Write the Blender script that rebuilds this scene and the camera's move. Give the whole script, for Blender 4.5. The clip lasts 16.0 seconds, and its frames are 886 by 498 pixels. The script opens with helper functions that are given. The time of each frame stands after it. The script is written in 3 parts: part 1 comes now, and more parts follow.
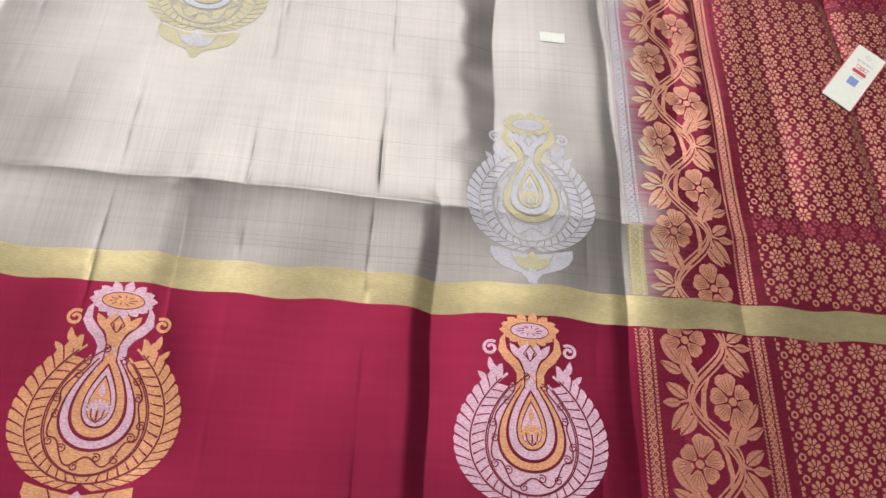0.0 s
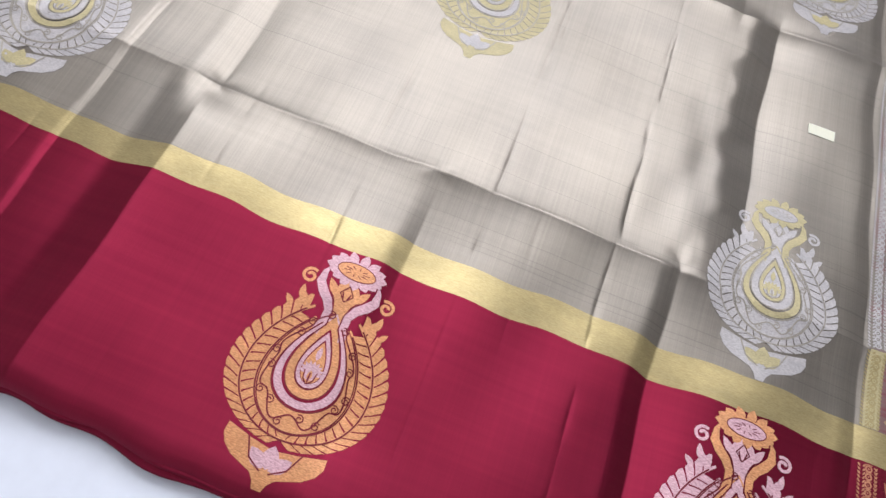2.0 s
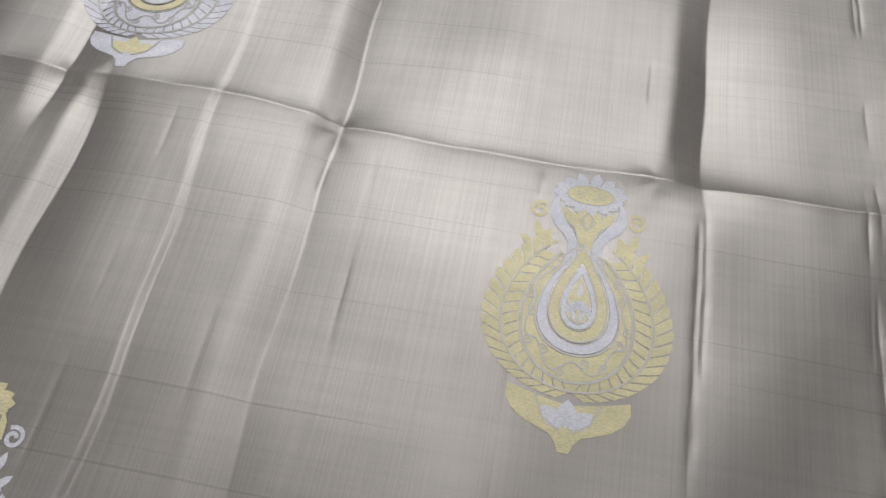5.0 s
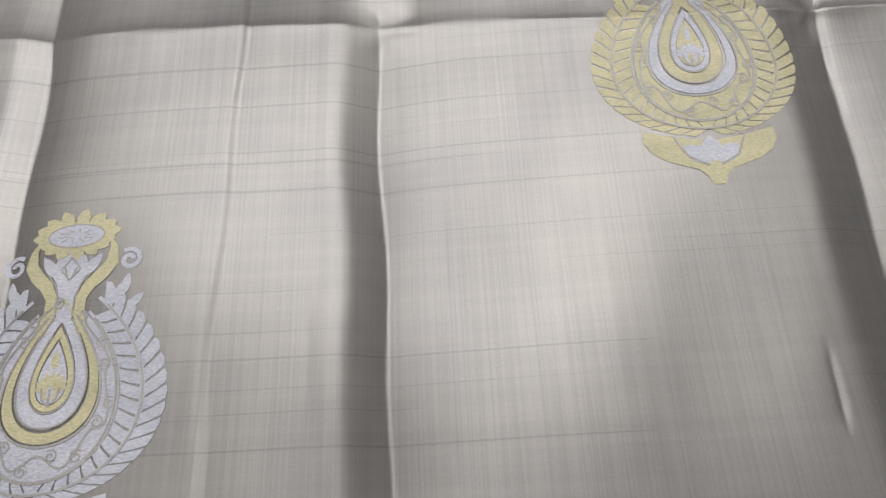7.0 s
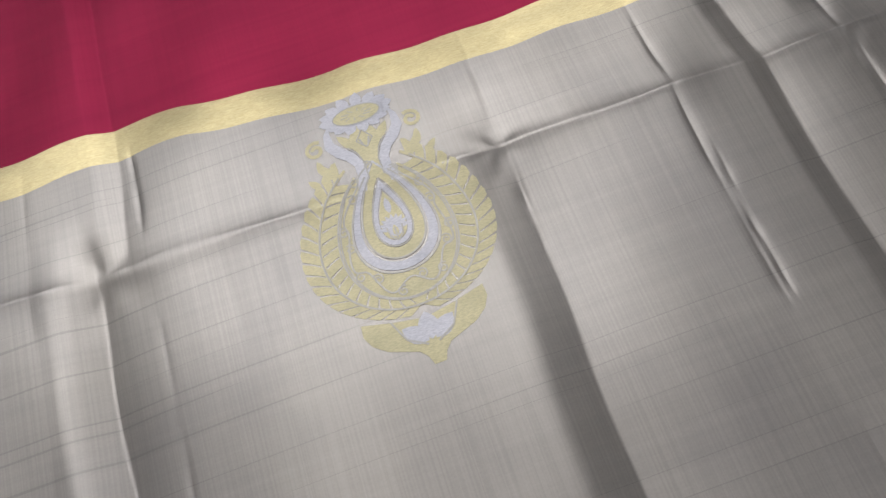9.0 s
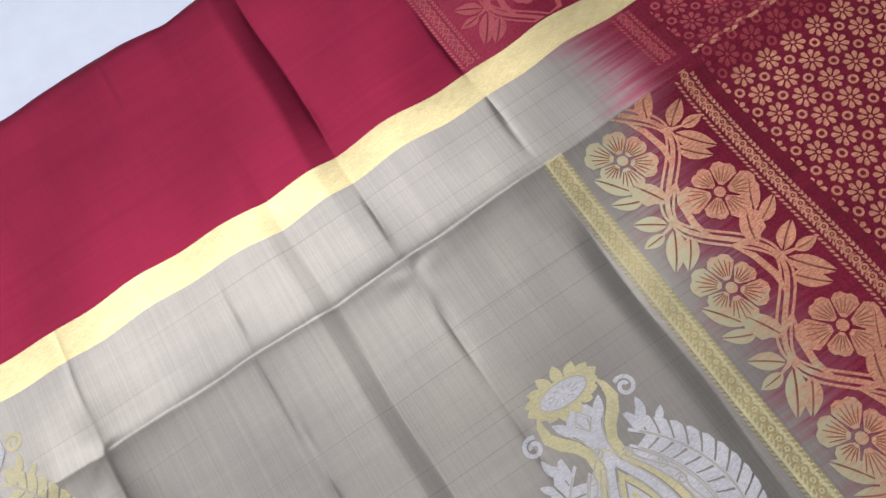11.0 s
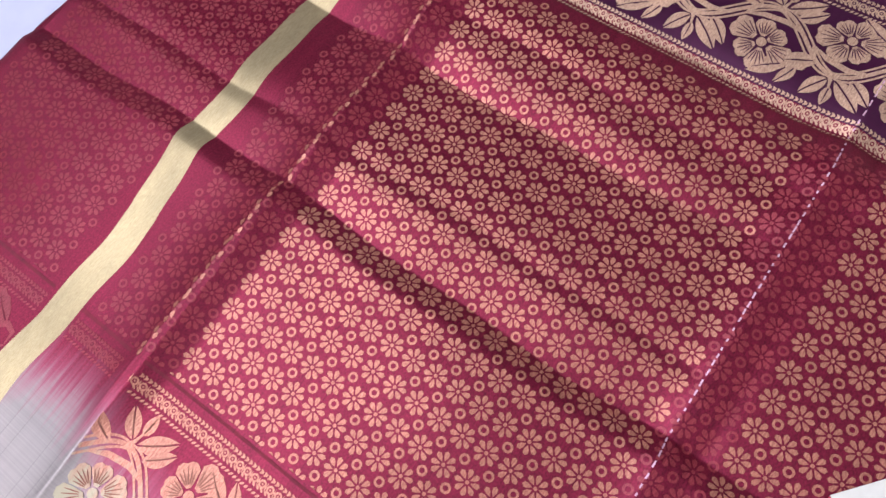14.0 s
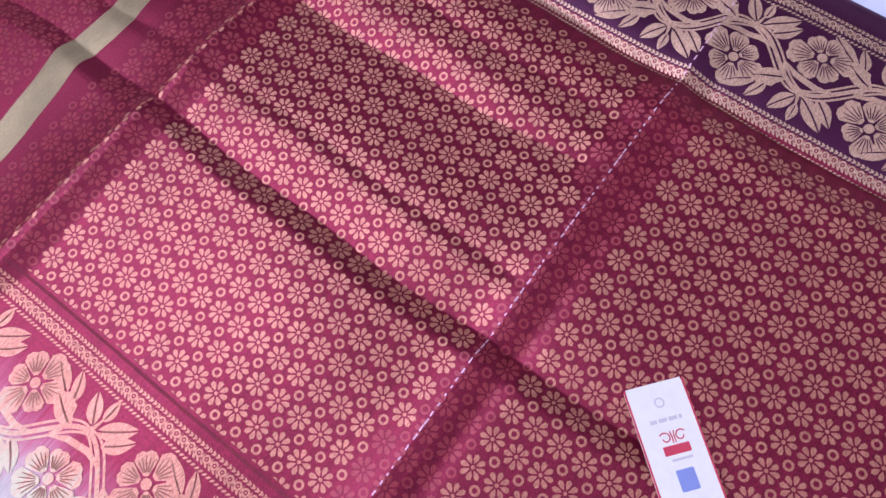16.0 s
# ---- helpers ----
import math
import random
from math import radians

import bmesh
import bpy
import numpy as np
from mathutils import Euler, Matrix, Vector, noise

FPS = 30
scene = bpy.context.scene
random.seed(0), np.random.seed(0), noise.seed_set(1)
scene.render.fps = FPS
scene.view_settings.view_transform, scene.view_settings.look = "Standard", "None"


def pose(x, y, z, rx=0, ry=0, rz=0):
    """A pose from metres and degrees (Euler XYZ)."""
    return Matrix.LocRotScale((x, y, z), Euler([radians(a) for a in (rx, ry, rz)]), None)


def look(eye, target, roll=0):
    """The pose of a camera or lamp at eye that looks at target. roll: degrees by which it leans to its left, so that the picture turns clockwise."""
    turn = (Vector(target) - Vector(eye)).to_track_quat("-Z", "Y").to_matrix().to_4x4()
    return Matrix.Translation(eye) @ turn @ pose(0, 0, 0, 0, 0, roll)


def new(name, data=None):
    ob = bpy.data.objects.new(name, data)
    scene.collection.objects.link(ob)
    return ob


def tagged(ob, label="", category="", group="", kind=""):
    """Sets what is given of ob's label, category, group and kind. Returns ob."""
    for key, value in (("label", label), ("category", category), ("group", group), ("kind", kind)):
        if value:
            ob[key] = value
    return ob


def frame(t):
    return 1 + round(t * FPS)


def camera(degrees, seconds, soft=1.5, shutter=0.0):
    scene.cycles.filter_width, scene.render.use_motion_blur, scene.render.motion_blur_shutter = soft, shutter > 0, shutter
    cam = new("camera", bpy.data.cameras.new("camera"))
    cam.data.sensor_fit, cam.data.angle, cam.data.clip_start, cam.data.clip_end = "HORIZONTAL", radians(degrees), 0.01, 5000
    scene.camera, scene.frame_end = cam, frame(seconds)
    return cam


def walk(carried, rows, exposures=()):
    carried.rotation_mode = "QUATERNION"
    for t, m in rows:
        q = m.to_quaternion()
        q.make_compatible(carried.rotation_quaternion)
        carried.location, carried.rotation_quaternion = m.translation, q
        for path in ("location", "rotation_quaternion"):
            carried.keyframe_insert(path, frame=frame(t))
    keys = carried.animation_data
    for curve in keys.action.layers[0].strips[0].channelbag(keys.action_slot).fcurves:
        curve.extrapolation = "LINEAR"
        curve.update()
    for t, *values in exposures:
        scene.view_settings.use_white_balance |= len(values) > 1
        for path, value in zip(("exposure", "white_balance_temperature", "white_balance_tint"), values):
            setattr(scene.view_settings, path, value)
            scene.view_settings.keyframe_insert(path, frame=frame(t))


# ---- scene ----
cam = camera(64.0, 16.0)
PATH = [
    (0, (0.175, -0.019, 0.53), (0.394, 0.865, -1.251), 17.6),
    (0.5, (0.152, -0.06, 0.52), (0.291, 0.871, -1.244), 18.3),
    (1, (0.127, -0.081, 0.519), (0.212, 0.872, -1.236), 20.2),
    (1.5, (0.097, -0.067, 0.511), (0.124, 0.883, -1.249), 20.9),
    (2, (0.058, -0.036, 0.493), (0.032, 0.893, -1.278), 20.6),
    (2.5, (0.023, 0.006, 0.469), (-0.08, 0.922, -1.306), 17.1),
    (3, (-0.015, 0.065, 0.452), (-0.131, 0.953, -1.337), 15.4),
    (3.2, (-0.022, 0.091, 0.447), (-0.147, 0.967, -1.346), 13.9),
    (5.3, (-0.08, 0.378, 0.379), (-0.173, 1.247, -1.42), 3.0),
    (5.5, (-0.097, 0.41, 0.363), (-0.177, 1.272, -1.44), 2.6),
    (6, (-0.129, 0.494, 0.342), (-0.169, 1.319, -1.48), 1.8),
    (6.5, (-0.14, 0.57, 0.335), (-0.162, 1.369, -1.498), -0.5),
    (7, (-0.138, 0.618, 0.33), (-0.156, 1.434, -1.496), -4.1),
    (7.5, (-0.123, 0.652, 0.337), (-0.123, 1.474, -1.486), -7.1),
    (8, (-0.091, 0.68, 0.353), (-0.065, 1.477, -1.481), -10.1),
    (8.2, (-0.075, 0.687, 0.356), (-0.045, 1.477, -1.482), -11.8),
    (10.3, (0.194, 0.739, 0.402), (0.303, 1.481, -1.452), -20.1),
    (10.5, (0.219, 0.749, 0.406), (0.344, 1.436, -1.468), -19.9),
    (11, (0.29, 0.741, 0.409), (0.436, 1.452, -1.454), -22.5),
    (11.5, (0.348, 0.734, 0.407), (0.597, 1.443, -1.447), -19.0),
    (12, (0.396, 0.734, 0.405), (0.724, 1.395, -1.454), -15.7),
    (12.5, (0.455, 0.718, 0.403), (0.806, 1.351, -1.462), -17.0),
    (13, (0.499, 0.704, 0.417), (0.898, 1.325, -1.441), -17.4),
    (13.5, (0.551, 0.685, 0.42), (0.972, 1.287, -1.441), -18.5),
    (14, (0.589, 0.664, 0.425), (1.028, 1.234, -1.441), -18.0),
    (14.5, (0.616, 0.637, 0.421), (1.073, 1.183, -1.448), -16.7),
    (15, (0.614, 0.609, 0.417), (1.086, 1.138, -1.453), -14.7),
    (15.5, (0.603, 0.585, 0.421), (1.078, 1.096, -1.453), -12.5),
    (16, (0.586, 0.562, 0.426), (1.076, 1.068, -1.446), -9.6),
]
walk(cam, [(t, look(eye, target, roll)) for t, eye, target, roll in PATH], [(0, -0.16, 6500, 14), (3, -0.22, 6500, 13), (5.5, -0.36, 6250, 11), (8, -0.38, 6250, 12), (11, -0.20, 6300, 13), (12.5, -0.10, 6300, 15), (14.5, -0.05, 5700, 33), (16, -0.15, 5400, 42)])

# ---- light ----
FLOOR_Z = -0.0175
world = bpy.data.worlds.new("world")
scene.world = world
world.use_nodes = True
wn = world.node_tree.nodes
sky = wn.new("ShaderNodeTexSky")
sky.sky_type, sky.sun_disc = "NISHITA", False
sky.sun_elevation, sky.sun_rotation = radians(40), radians(35)
world.node_tree.links.new(sky.outputs[0], wn["Background"].inputs[0])
wn["Background"].inputs[1].default_value = 0.1


def window_lamp(name, eye, target, w, h, watts, colour):
    data = bpy.data.lights.new(name, "AREA")
    data.shape, data.size, data.size_y, data.energy, data.color = "RECTANGLE", w, h, watts, colour
    ob = new(name, data)
    ob.matrix_world = look(eye, target)
    return ob


WIN_X, WIN_Y, WIN_Z, WIN_W, WIN_H = -0.32, 2.0, 2.30, 2.75, 2.2
window_lamp("window_light", (WIN_X, WIN_Y - 0.06, WIN_Z), (WIN_X, 0.0, WIN_Z), WIN_W - 0.1, WIN_H - 0.1, 125, (0.97, 0.98, 1.0))

# ---- materials ----


def material(name):
    m = bpy.data.materials.new(name)
    m.use_nodes = True
    return m, m.node_tree.nodes, m.node_tree.links, m.node_tree.nodes["Principled BSDF"]


def add(nodes, kind, **values):
    n = nodes.new(kind)
    for key, value in values.items():
        n.inputs[key].default_value = value
    return n


def stretched(nodes, links, sx, sy, scale, detail=3.0):
    """Noise in metres, stretched along the cloth."""
    co = nodes.new("ShaderNodeTexCoord")
    mp = nodes.new("ShaderNodeMapping")
    mp.inputs["Scale"].default_value = (sx, sy, 1)
    links.new(co.outputs["Object"], mp.inputs[0])
    n = add(nodes, "ShaderNodeTexNoise", Scale=scale, Detail=detail, Roughness=0.6)
    links.new(mp.outputs[0], n.inputs["Vector"])
    return n.outputs["Fac"]


def ramp(nodes, links, src, a, b, ca, cb):
    r = nodes.new("ShaderNodeValToRGB")
    r.color_ramp.elements[0].position, r.color_ramp.elements[0].color = a, (*ca, 1)
    r.color_ramp.elements[1].position, r.color_ramp.elements[1].color = b, (*cb, 1)
    links.new(src, r.inputs[0])
    return r.outputs[0]


def mixed(nodes, links, fac, a, b, mode="MIX"):
    m = nodes.new("ShaderNodeMix")
    m.data_type, m.blend_type = "RGBA", mode
    for src, i in ((fac, 0), (a, 6), (b, 7)):
        if isinstance(src, (float, int)):
            m.inputs[i].default_value = src
        elif isinstance(src, tuple):
            m.inputs[i].default_value = (*src, 1)
        else:
            links.new(src, m.inputs[i])
    return m.outputs[2]


def math_node(nodes, links, op, a, b=0.0, clamp=False):
    m = nodes.new("ShaderNodeMath")
    m.operation, m.use_clamp = op, clamp
    for i, src in enumerate((a, b)):
        if isinstance(src, (float, int)):
            m.inputs[i].default_value = src
        else:
            links.new(src, m.inputs[i])
    return m.outputs[0]


def weave_bump(nodes, links, bsdf, strength=0.10, slub=0.5, pitch=900.0):
    """Fine weft and warp threads with slubs, as relief."""
    co = nodes.new("ShaderNodeTexCoord")
    waves = []
    for axis in ("X", "Y"):
        w = add(nodes, "ShaderNodeTexWave", Scale=pitch, Distortion=0.6, Detail=1.0)
        w.wave_type, w.bands_direction = "BANDS", axis
        links.new(co.outputs["Object"], w.inputs["Vector"])
        waves.append(w.outputs["Fac"])
    threads = math_node(nodes, links, "ADD", waves[0], waves[1])
    slubs = math_node(nodes, links, "MULTIPLY", stretched(nodes, links, 6, 200, 1.0, 3.0), slub * 3)
    height = math_node(nodes, links, "ADD", math_node(nodes, links, "MULTIPLY", threads, 0.35), slubs)
    bump = add(nodes, "ShaderNodeBump", Strength=strength, Distance=0.0004)
    links.new(height, bump.inputs["Height"])
    links.new(bump.outputs[0], bsdf.inputs["Normal"])


def lustre(nodes, links, bsdf, amount, across):
    """Threads shine in a streak across their own run."""
    way = nodes.new("ShaderNodeCombineXYZ")
    way.inputs[0].default_value, way.inputs[1].default_value = (0.0, 1.0) if across == "y" else (1.0, 0.0)
    links.new(way.outputs[0], bsdf.inputs["Tangent"])
    bsdf.inputs["Anisotropic"].default_value = amount


def silk(name, base, dark, rough=0.42, sheen=0.25, tint=(1, 1, 1), slub=0.5, dye=None, metal=0.5, line=0.10, spec=0.5, grain=0.0, streak=0.75):
    """Woven silk: thread streaks both ways, slubs and a soft lustre. dye: the colour that the ground turns into past x."""
    m, nodes, links, bsdf = material(name)
    weft = ramp(nodes, links, stretched(nodes, links, 3.0, 170, 1.0), 0.30, 0.72, dark, base)
    warp = ramp(nodes, links, stretched(nodes, links, 120, 2.5, 1.0), 0.30, 0.75, (0.97, 0.97, 0.97), (1.02, 1.02, 1.02))
    fine = ramp(nodes, links, stretched(nodes, links, 800, 5, 1.0, 1.0), 0.38, 0.62, *(((0.945, 0.945, 0.945), (1.035, 1.035, 1.035)) if slub > 0.3 else ((0.97, 0.97, 0.97), (1.02, 1.02, 1.02))))
    col = mixed(nodes, links, 1.0, mixed(nodes, links, 1.0, weft, warp, "MULTIPLY"), fine, "MULTIPLY")
    stain = ramp(nodes, links, stretched(nodes, links, 9, 9, 1.0), 0.3, 0.7, (0.86, 0.86, 0.87), (1.07, 1.06, 1.04))
    col = mixed(nodes, links, 1.0, col, stain, "MULTIPLY")
    if grain:
        dots = ramp(nodes, links, stretched(nodes, links, 620, 900, 1.0, 2.0), 0.34, 0.66, (1 - grain,) * 3, (1 + grain * 0.5,) * 3)
        if not dye:
            col = mixed(nodes, links, 1.0, col, dots, "MULTIPLY")
    # single thick weft threads
    thick = stretched(nodes, links, 1.2, 420, 1.0, 1.0)
    col = mixed(nodes, links, math_node(nodes, links, "MULTIPLY", math_node(nodes, links, "GREATER_THAN", thick, 0.685), line * 3), col, tuple(c * 0.45 for c in dark))
    if dye:
        co = nodes.new("ShaderNodeTexCoord")
        sep = nodes.new("ShaderNodeSeparateXYZ")
        links.new(co.outputs["Object"], sep.inputs[0])
        ragged = math_node(nodes, links, "MULTIPLY", math_node(nodes, links, "SUBTRACT", stretched(nodes, links, 9, 330, 1.0, 5.0), 0.5), 0.060)
        broad = math_node(nodes, links, "MULTIPLY", math_node(nodes, links, "SUBTRACT", stretched(nodes, links, 3, 22, 1.0, 2.0), 0.5), 0.07)
        drift = math_node(nodes, links, "MULTIPLY", math_node(nodes, links, "MULTIPLY", math_node(nodes, links, "SUBTRACT", sep.outputs[1], 0.55), 3.3, True), -0.020)
        late = math_node(nodes, links, "MULTIPLY", math_node(nodes, links, "MULTIPLY", math_node(nodes, links, "SUBTRACT", sep.outputs[1], 0.84), 13.0, True), -0.026)
        drift = math_node(nodes, links, "ADD", drift, late)
        edge = math_node(nodes, links, "ADD", math_node(nodes, links, "ADD", math_node(nodes, links, "ADD", sep.outputs[0], ragged), broad), drift)
        t1 = math_node(nodes, links, "MULTIPLY", math_node(nodes, links, "SUBTRACT", edge, dye[0]), 1 / 0.036, True)
        t2 = math_node(nodes, links, "MULTIPLY", math_node(nodes, links, "SUBTRACT", edge, dye[0] + 0.020), 1 / 0.036, True)
        col = mixed(nodes, links, t1, col, dye[1])
        red = ramp(nodes, links, stretched(nodes, links, 3.0, 170, 1.0), 0.3, 0.72, tuple(c * 0.7 for c in dye[2]), dye[2])
        if grain:
            red = mixed(nodes, links, 1.0, red, dots, "MULTIPLY")
        col = mixed(nodes, links, t2, col, red)
    links.new(col, bsdf.inputs["Base Color"])
    bsdf.inputs["Roughness"].default_value = rough
    bsdf.inputs["Metallic"].default_value = metal
    if dye:  # the dyed threads are plain silk, the grey ones are wound with metal
        links.new(math_node(nodes, links, "SUBTRACT", metal, math_node(nodes, links, "MULTIPLY", t2, metal - 0.55)), bsdf.inputs["Metallic"])
    bsdf.inputs["Specular IOR Level"].default_value = spec
    bsdf.inputs["Sheen Weight"].default_value = sheen
    bsdf.inputs["Sheen Roughness"].default_value = 0.35
    bsdf.inputs["Sheen Tint"].default_value = (*tint, 1)
    weave_bump(nodes, links, bsdf, slub=slub)
    lustre(nodes, links, bsdf, streak, "y")
    return m


def zari(name, base, dark, metal=0.55, rough=0.40, relief=0.14, dye=None, gap=(0.74, 0.62, 0.62), spec=0.5):
    """Metal-wound thread, woven in small diagonal floats."""
    m, nodes, links, bsdf = material(name)
    fine = ramp(nodes, links, stretched(nodes, links, 150, 1100, 1.0, 2.0), 0.32, 0.68, dark, base)
    broad = ramp(nodes, links, stretched(nodes, links, 25, 60, 1.0, 3.0), 0.3, 0.7, (0.84, 0.84, 0.84), (1.08, 1.06, 1.04))
    col = mixed(nodes, links, 1.0, fine, broad, "MULTIPLY")
    turned = nodes.new("ShaderNodeTexCoord")
    way = nodes.new("ShaderNodeMapping")
    way.inputs["Rotation"].default_value, way.inputs["Scale"].default_value = (0, 0, radians(35)), (420, 1300, 1)
    links.new(turned.outputs["Object"], way.inputs[0])
    float_noise = add(nodes, "ShaderNodeTexNoise", Scale=1.0, Detail=2.0, Roughness=0.6)
    links.new(way.outputs[0], float_noise.inputs["Vector"])
    col = mixed(nodes, links, 1.0, col, ramp(nodes, links, float_noise.outputs["Fac"], 0.36, 0.62, gap, (1.10, 1.10, 1.10)), "MULTIPLY")
    if dye:
        at = nodes.new("ShaderNodeTexCoord")
        sep = nodes.new("ShaderNodeSeparateXYZ")
        links.new(at.outputs["Object"], sep.inputs[0])
        ragged = math_node(nodes, links, "MULTIPLY", math_node(nodes, links, "SUBTRACT", stretched(nodes, links, 8, 230, 1.0, 5.0), 0.5), 0.10)
        drift = math_node(nodes, links, "MULTIPLY", math_node(nodes, links, "MULTIPLY", math_node(nodes, links, "SUBTRACT", sep.outputs[1], 0.55), 3.3, True), -0.026)
        edge = math_node(nodes, links, "ADD", math_node(nodes, links, "ADD", sep.outputs[0], ragged), drift)
        col = mixed(nodes, links, math_node(nodes, links, "MULTIPLY", math_node(nodes, links, "SUBTRACT", edge, dye[0]), 1 / 0.035, True), dye[1], col)
    links.new(col, bsdf.inputs["Base Color"])
    bsdf.inputs["Metallic"].default_value = metal
    bsdf.inputs["Roughness"].default_value = rough
    bsdf.inputs["Specular IOR Level"].default_value = spec
    lustre(nodes, links, bsdf, 0.75, "x")
    co = nodes.new("ShaderNodeTexCoord")
    mp = nodes.new("ShaderNodeMapping")
    mp.inputs["Rotation"].default_value = (0, 0, radians(52))
    links.new(co.outputs["Object"], mp.inputs[0])
    w = add(nodes, "ShaderNodeTexWave", Scale=420.0, Distortion=0.8, Detail=1.0)
    w.bands_direction = "X"
    links.new(mp.outputs[0], w.inputs["Vector"])
    bump = add(nodes, "ShaderNodeBump", Strength=relief, Distance=0.0004)
    links.new(w.outputs["Fac"], bump.inputs["Height"])
    links.new(bump.outputs[0], bsdf.inputs["Normal"])
    return m


def plain(name, colour, rough=0.5, scale=30.0, vary=0.06, bump=0.05):
    m, nodes, links, bsdf = material(name)
    n = stretched(nodes, links, 1, 1, scale, 4.0)
    links.new(ramp(nodes, links, n, 0.3, 0.7, tuple(c * (1 - vary) for c in colour), colour), bsdf.inputs["Base Color"])
    bsdf.inputs["Roughness"].default_value = rough
    b = add(nodes, "ShaderNodeBump", Strength=bump, Distance=0.001)
    links.new(n, b.inputs["Height"])
    links.new(b.outputs[0], bsdf.inputs["Normal"])
    return m


MAROON, PALLU_RED, PURPLE = (0.222, 0.015, 0.041), (0.262, 0.018, 0.046), (0.080, 0.008, 0.046)
M_FIELD = silk("grey_silk", (0.275, 0.252, 0.220), (0.253, 0.232, 0.203), 0.35, 0.0, metal=0.70, line=0.10, grain=0.04, streak=0.25)
M_FADE = silk("dyed_silk", (0.275, 0.252, 0.220), (0.253, 0.232, 0.203), 0.35, 0.0, metal=0.70, line=0.10, spec=0.3, grain=0.34, streak=0.4, dye=(0.402, (0.29, 0.085, 0.12), PALLU_RED))
M_BORDER = silk("maroon_silk", MAROON, (0.195, 0.012, 0.036), 0.38, 0.0, (1, 0.45, 0.55), 0.1, line=0.01, metal=0.80, spec=0.15)
M_PALLU = silk("red_silk", PALLU_RED, (0.225, 0.014, 0.039), 0.38, 0.0, (1, 0.45, 0.5), 0.15, line=0.02, metal=0.55, spec=0.3, grain=0.34)
M_PURPLE = silk("purple_silk", PURPLE, (0.066, 0.006, 0.038), 0.36, 0.1, (0.8, 0.4, 0.8), 0.2, line=0.02)
M_STRIPE = zari("gold_tissue", (0.44, 0.372, 0.195), (0.37, 0.305, 0.15), 0.70, 0.31, 0.08, gap=(0.95, 0.94, 0.92))
M_ORANGE = zari("copper_gold_thread", (0.80, 0.42, 0.20), (0.68, 0.32, 0.14), 0.30)
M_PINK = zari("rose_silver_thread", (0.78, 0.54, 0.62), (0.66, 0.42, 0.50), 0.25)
M_YELLOW = zari("pale_gold_thread", (0.55, 0.495, 0.29), (0.50, 0.45, 0.258), 0.08, 0.40, 0.08, gap=(0.86, 0.86, 0.90), spec=0.2)
M_WHITE = zari("silver_thread", (0.54, 0.53, 0.545), (0.49, 0.48, 0.495), 0.08, 0.40, 0.10, gap=(0.84, 0.84, 0.84), spec=0.2)
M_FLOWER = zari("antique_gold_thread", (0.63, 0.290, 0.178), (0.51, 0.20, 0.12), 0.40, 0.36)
M_BLOOM = zari("fading_gold_thread", (0.65, 0.32, 0.19), (0.52, 0.21, 0.13), 0.40, 0.36, dye=(0.412, (0.42, 0.38, 0.235)))
# dimmed copy of the gold thread: shade by the folds, put into its colour
M_DIM_GOLD = zari("dimmed_gold_thread", (0.38, 0.052, 0.062), (0.32, 0.036, 0.050), 0.25)
M_GOLDEND = zari("old_gold_thread", (0.70, 0.50, 0.32), (0.56, 0.37, 0.22), 0.42)
M_LINE_RED = silk("maroon_thread", (0.22, 0.016, 0.03), (0.15, 0.010, 0.022), 0.5, 0.1)
M_VEIN = silk("copper_shadow_thread", (0.34, 0.13, 0.07), (0.26, 0.09, 0.05), 0.5, 0.0, metal=0.2)
M_LINE_GREY = silk("grey_thread", (0.42, 0.395, 0.345), (0.385, 0.36, 0.315), 0.40, 0.0, metal=0.25, spec=0.3)
M_FLOOR = plain("white_floor_paint", (0.78, 0.84, 0.95), 0.35, 40.0)
M_WALL = plain("wall_paint", (0.70, 0.685, 0.67), 0.7, 12.0)
M_CEILING = plain("ceiling_paint", (0.80, 0.79, 0.78), 0.8, 10.0)
M_CARD = plain("white_card", (0.86, 0.87, 0.72), 0.5, 200.0)
M_CARD_RED = plain("red_print", (0.62, 0.05, 0.08), 0.5, 200.0)
M_CARD_BLUE = plain("blue_print", (0.25, 0.32, 0.60), 0.5, 200.0)
M_CARD_GREY = plain("faint_print", (0.62, 0.61, 0.57), 0.5, 200.0)

# ---- cloth surface: where it lies and how high ----
X0, X1 = -1.15, 1.022
CX = (-1.2, -0.25, -0.10, 0.0, 0.30, 1.1)
LINES = {  # the lines along the cloth: near edge, near stripe, far stripe, far edge
    0.0: (0.012, 0.010, 0.004, 0.001, -0.003, -0.003),
    0.190: (0.189, 0.189, 0.190, 0.190, 0.190, 0.190),
    0.217: (0.212, 0.212, 0.215, 0.217, 0.218, 0.217),
    0.972: (1.008, 0.992, 0.990, 0.975, 0.971, 0.970),
    0.996: (1.034, 1.018, 1.013, 0.999, 0.995, 0.993),
    1.180: (1.190, 1.186, 1.182, 1.179, 1.180, 1.176),
}
VS = sorted(LINES)


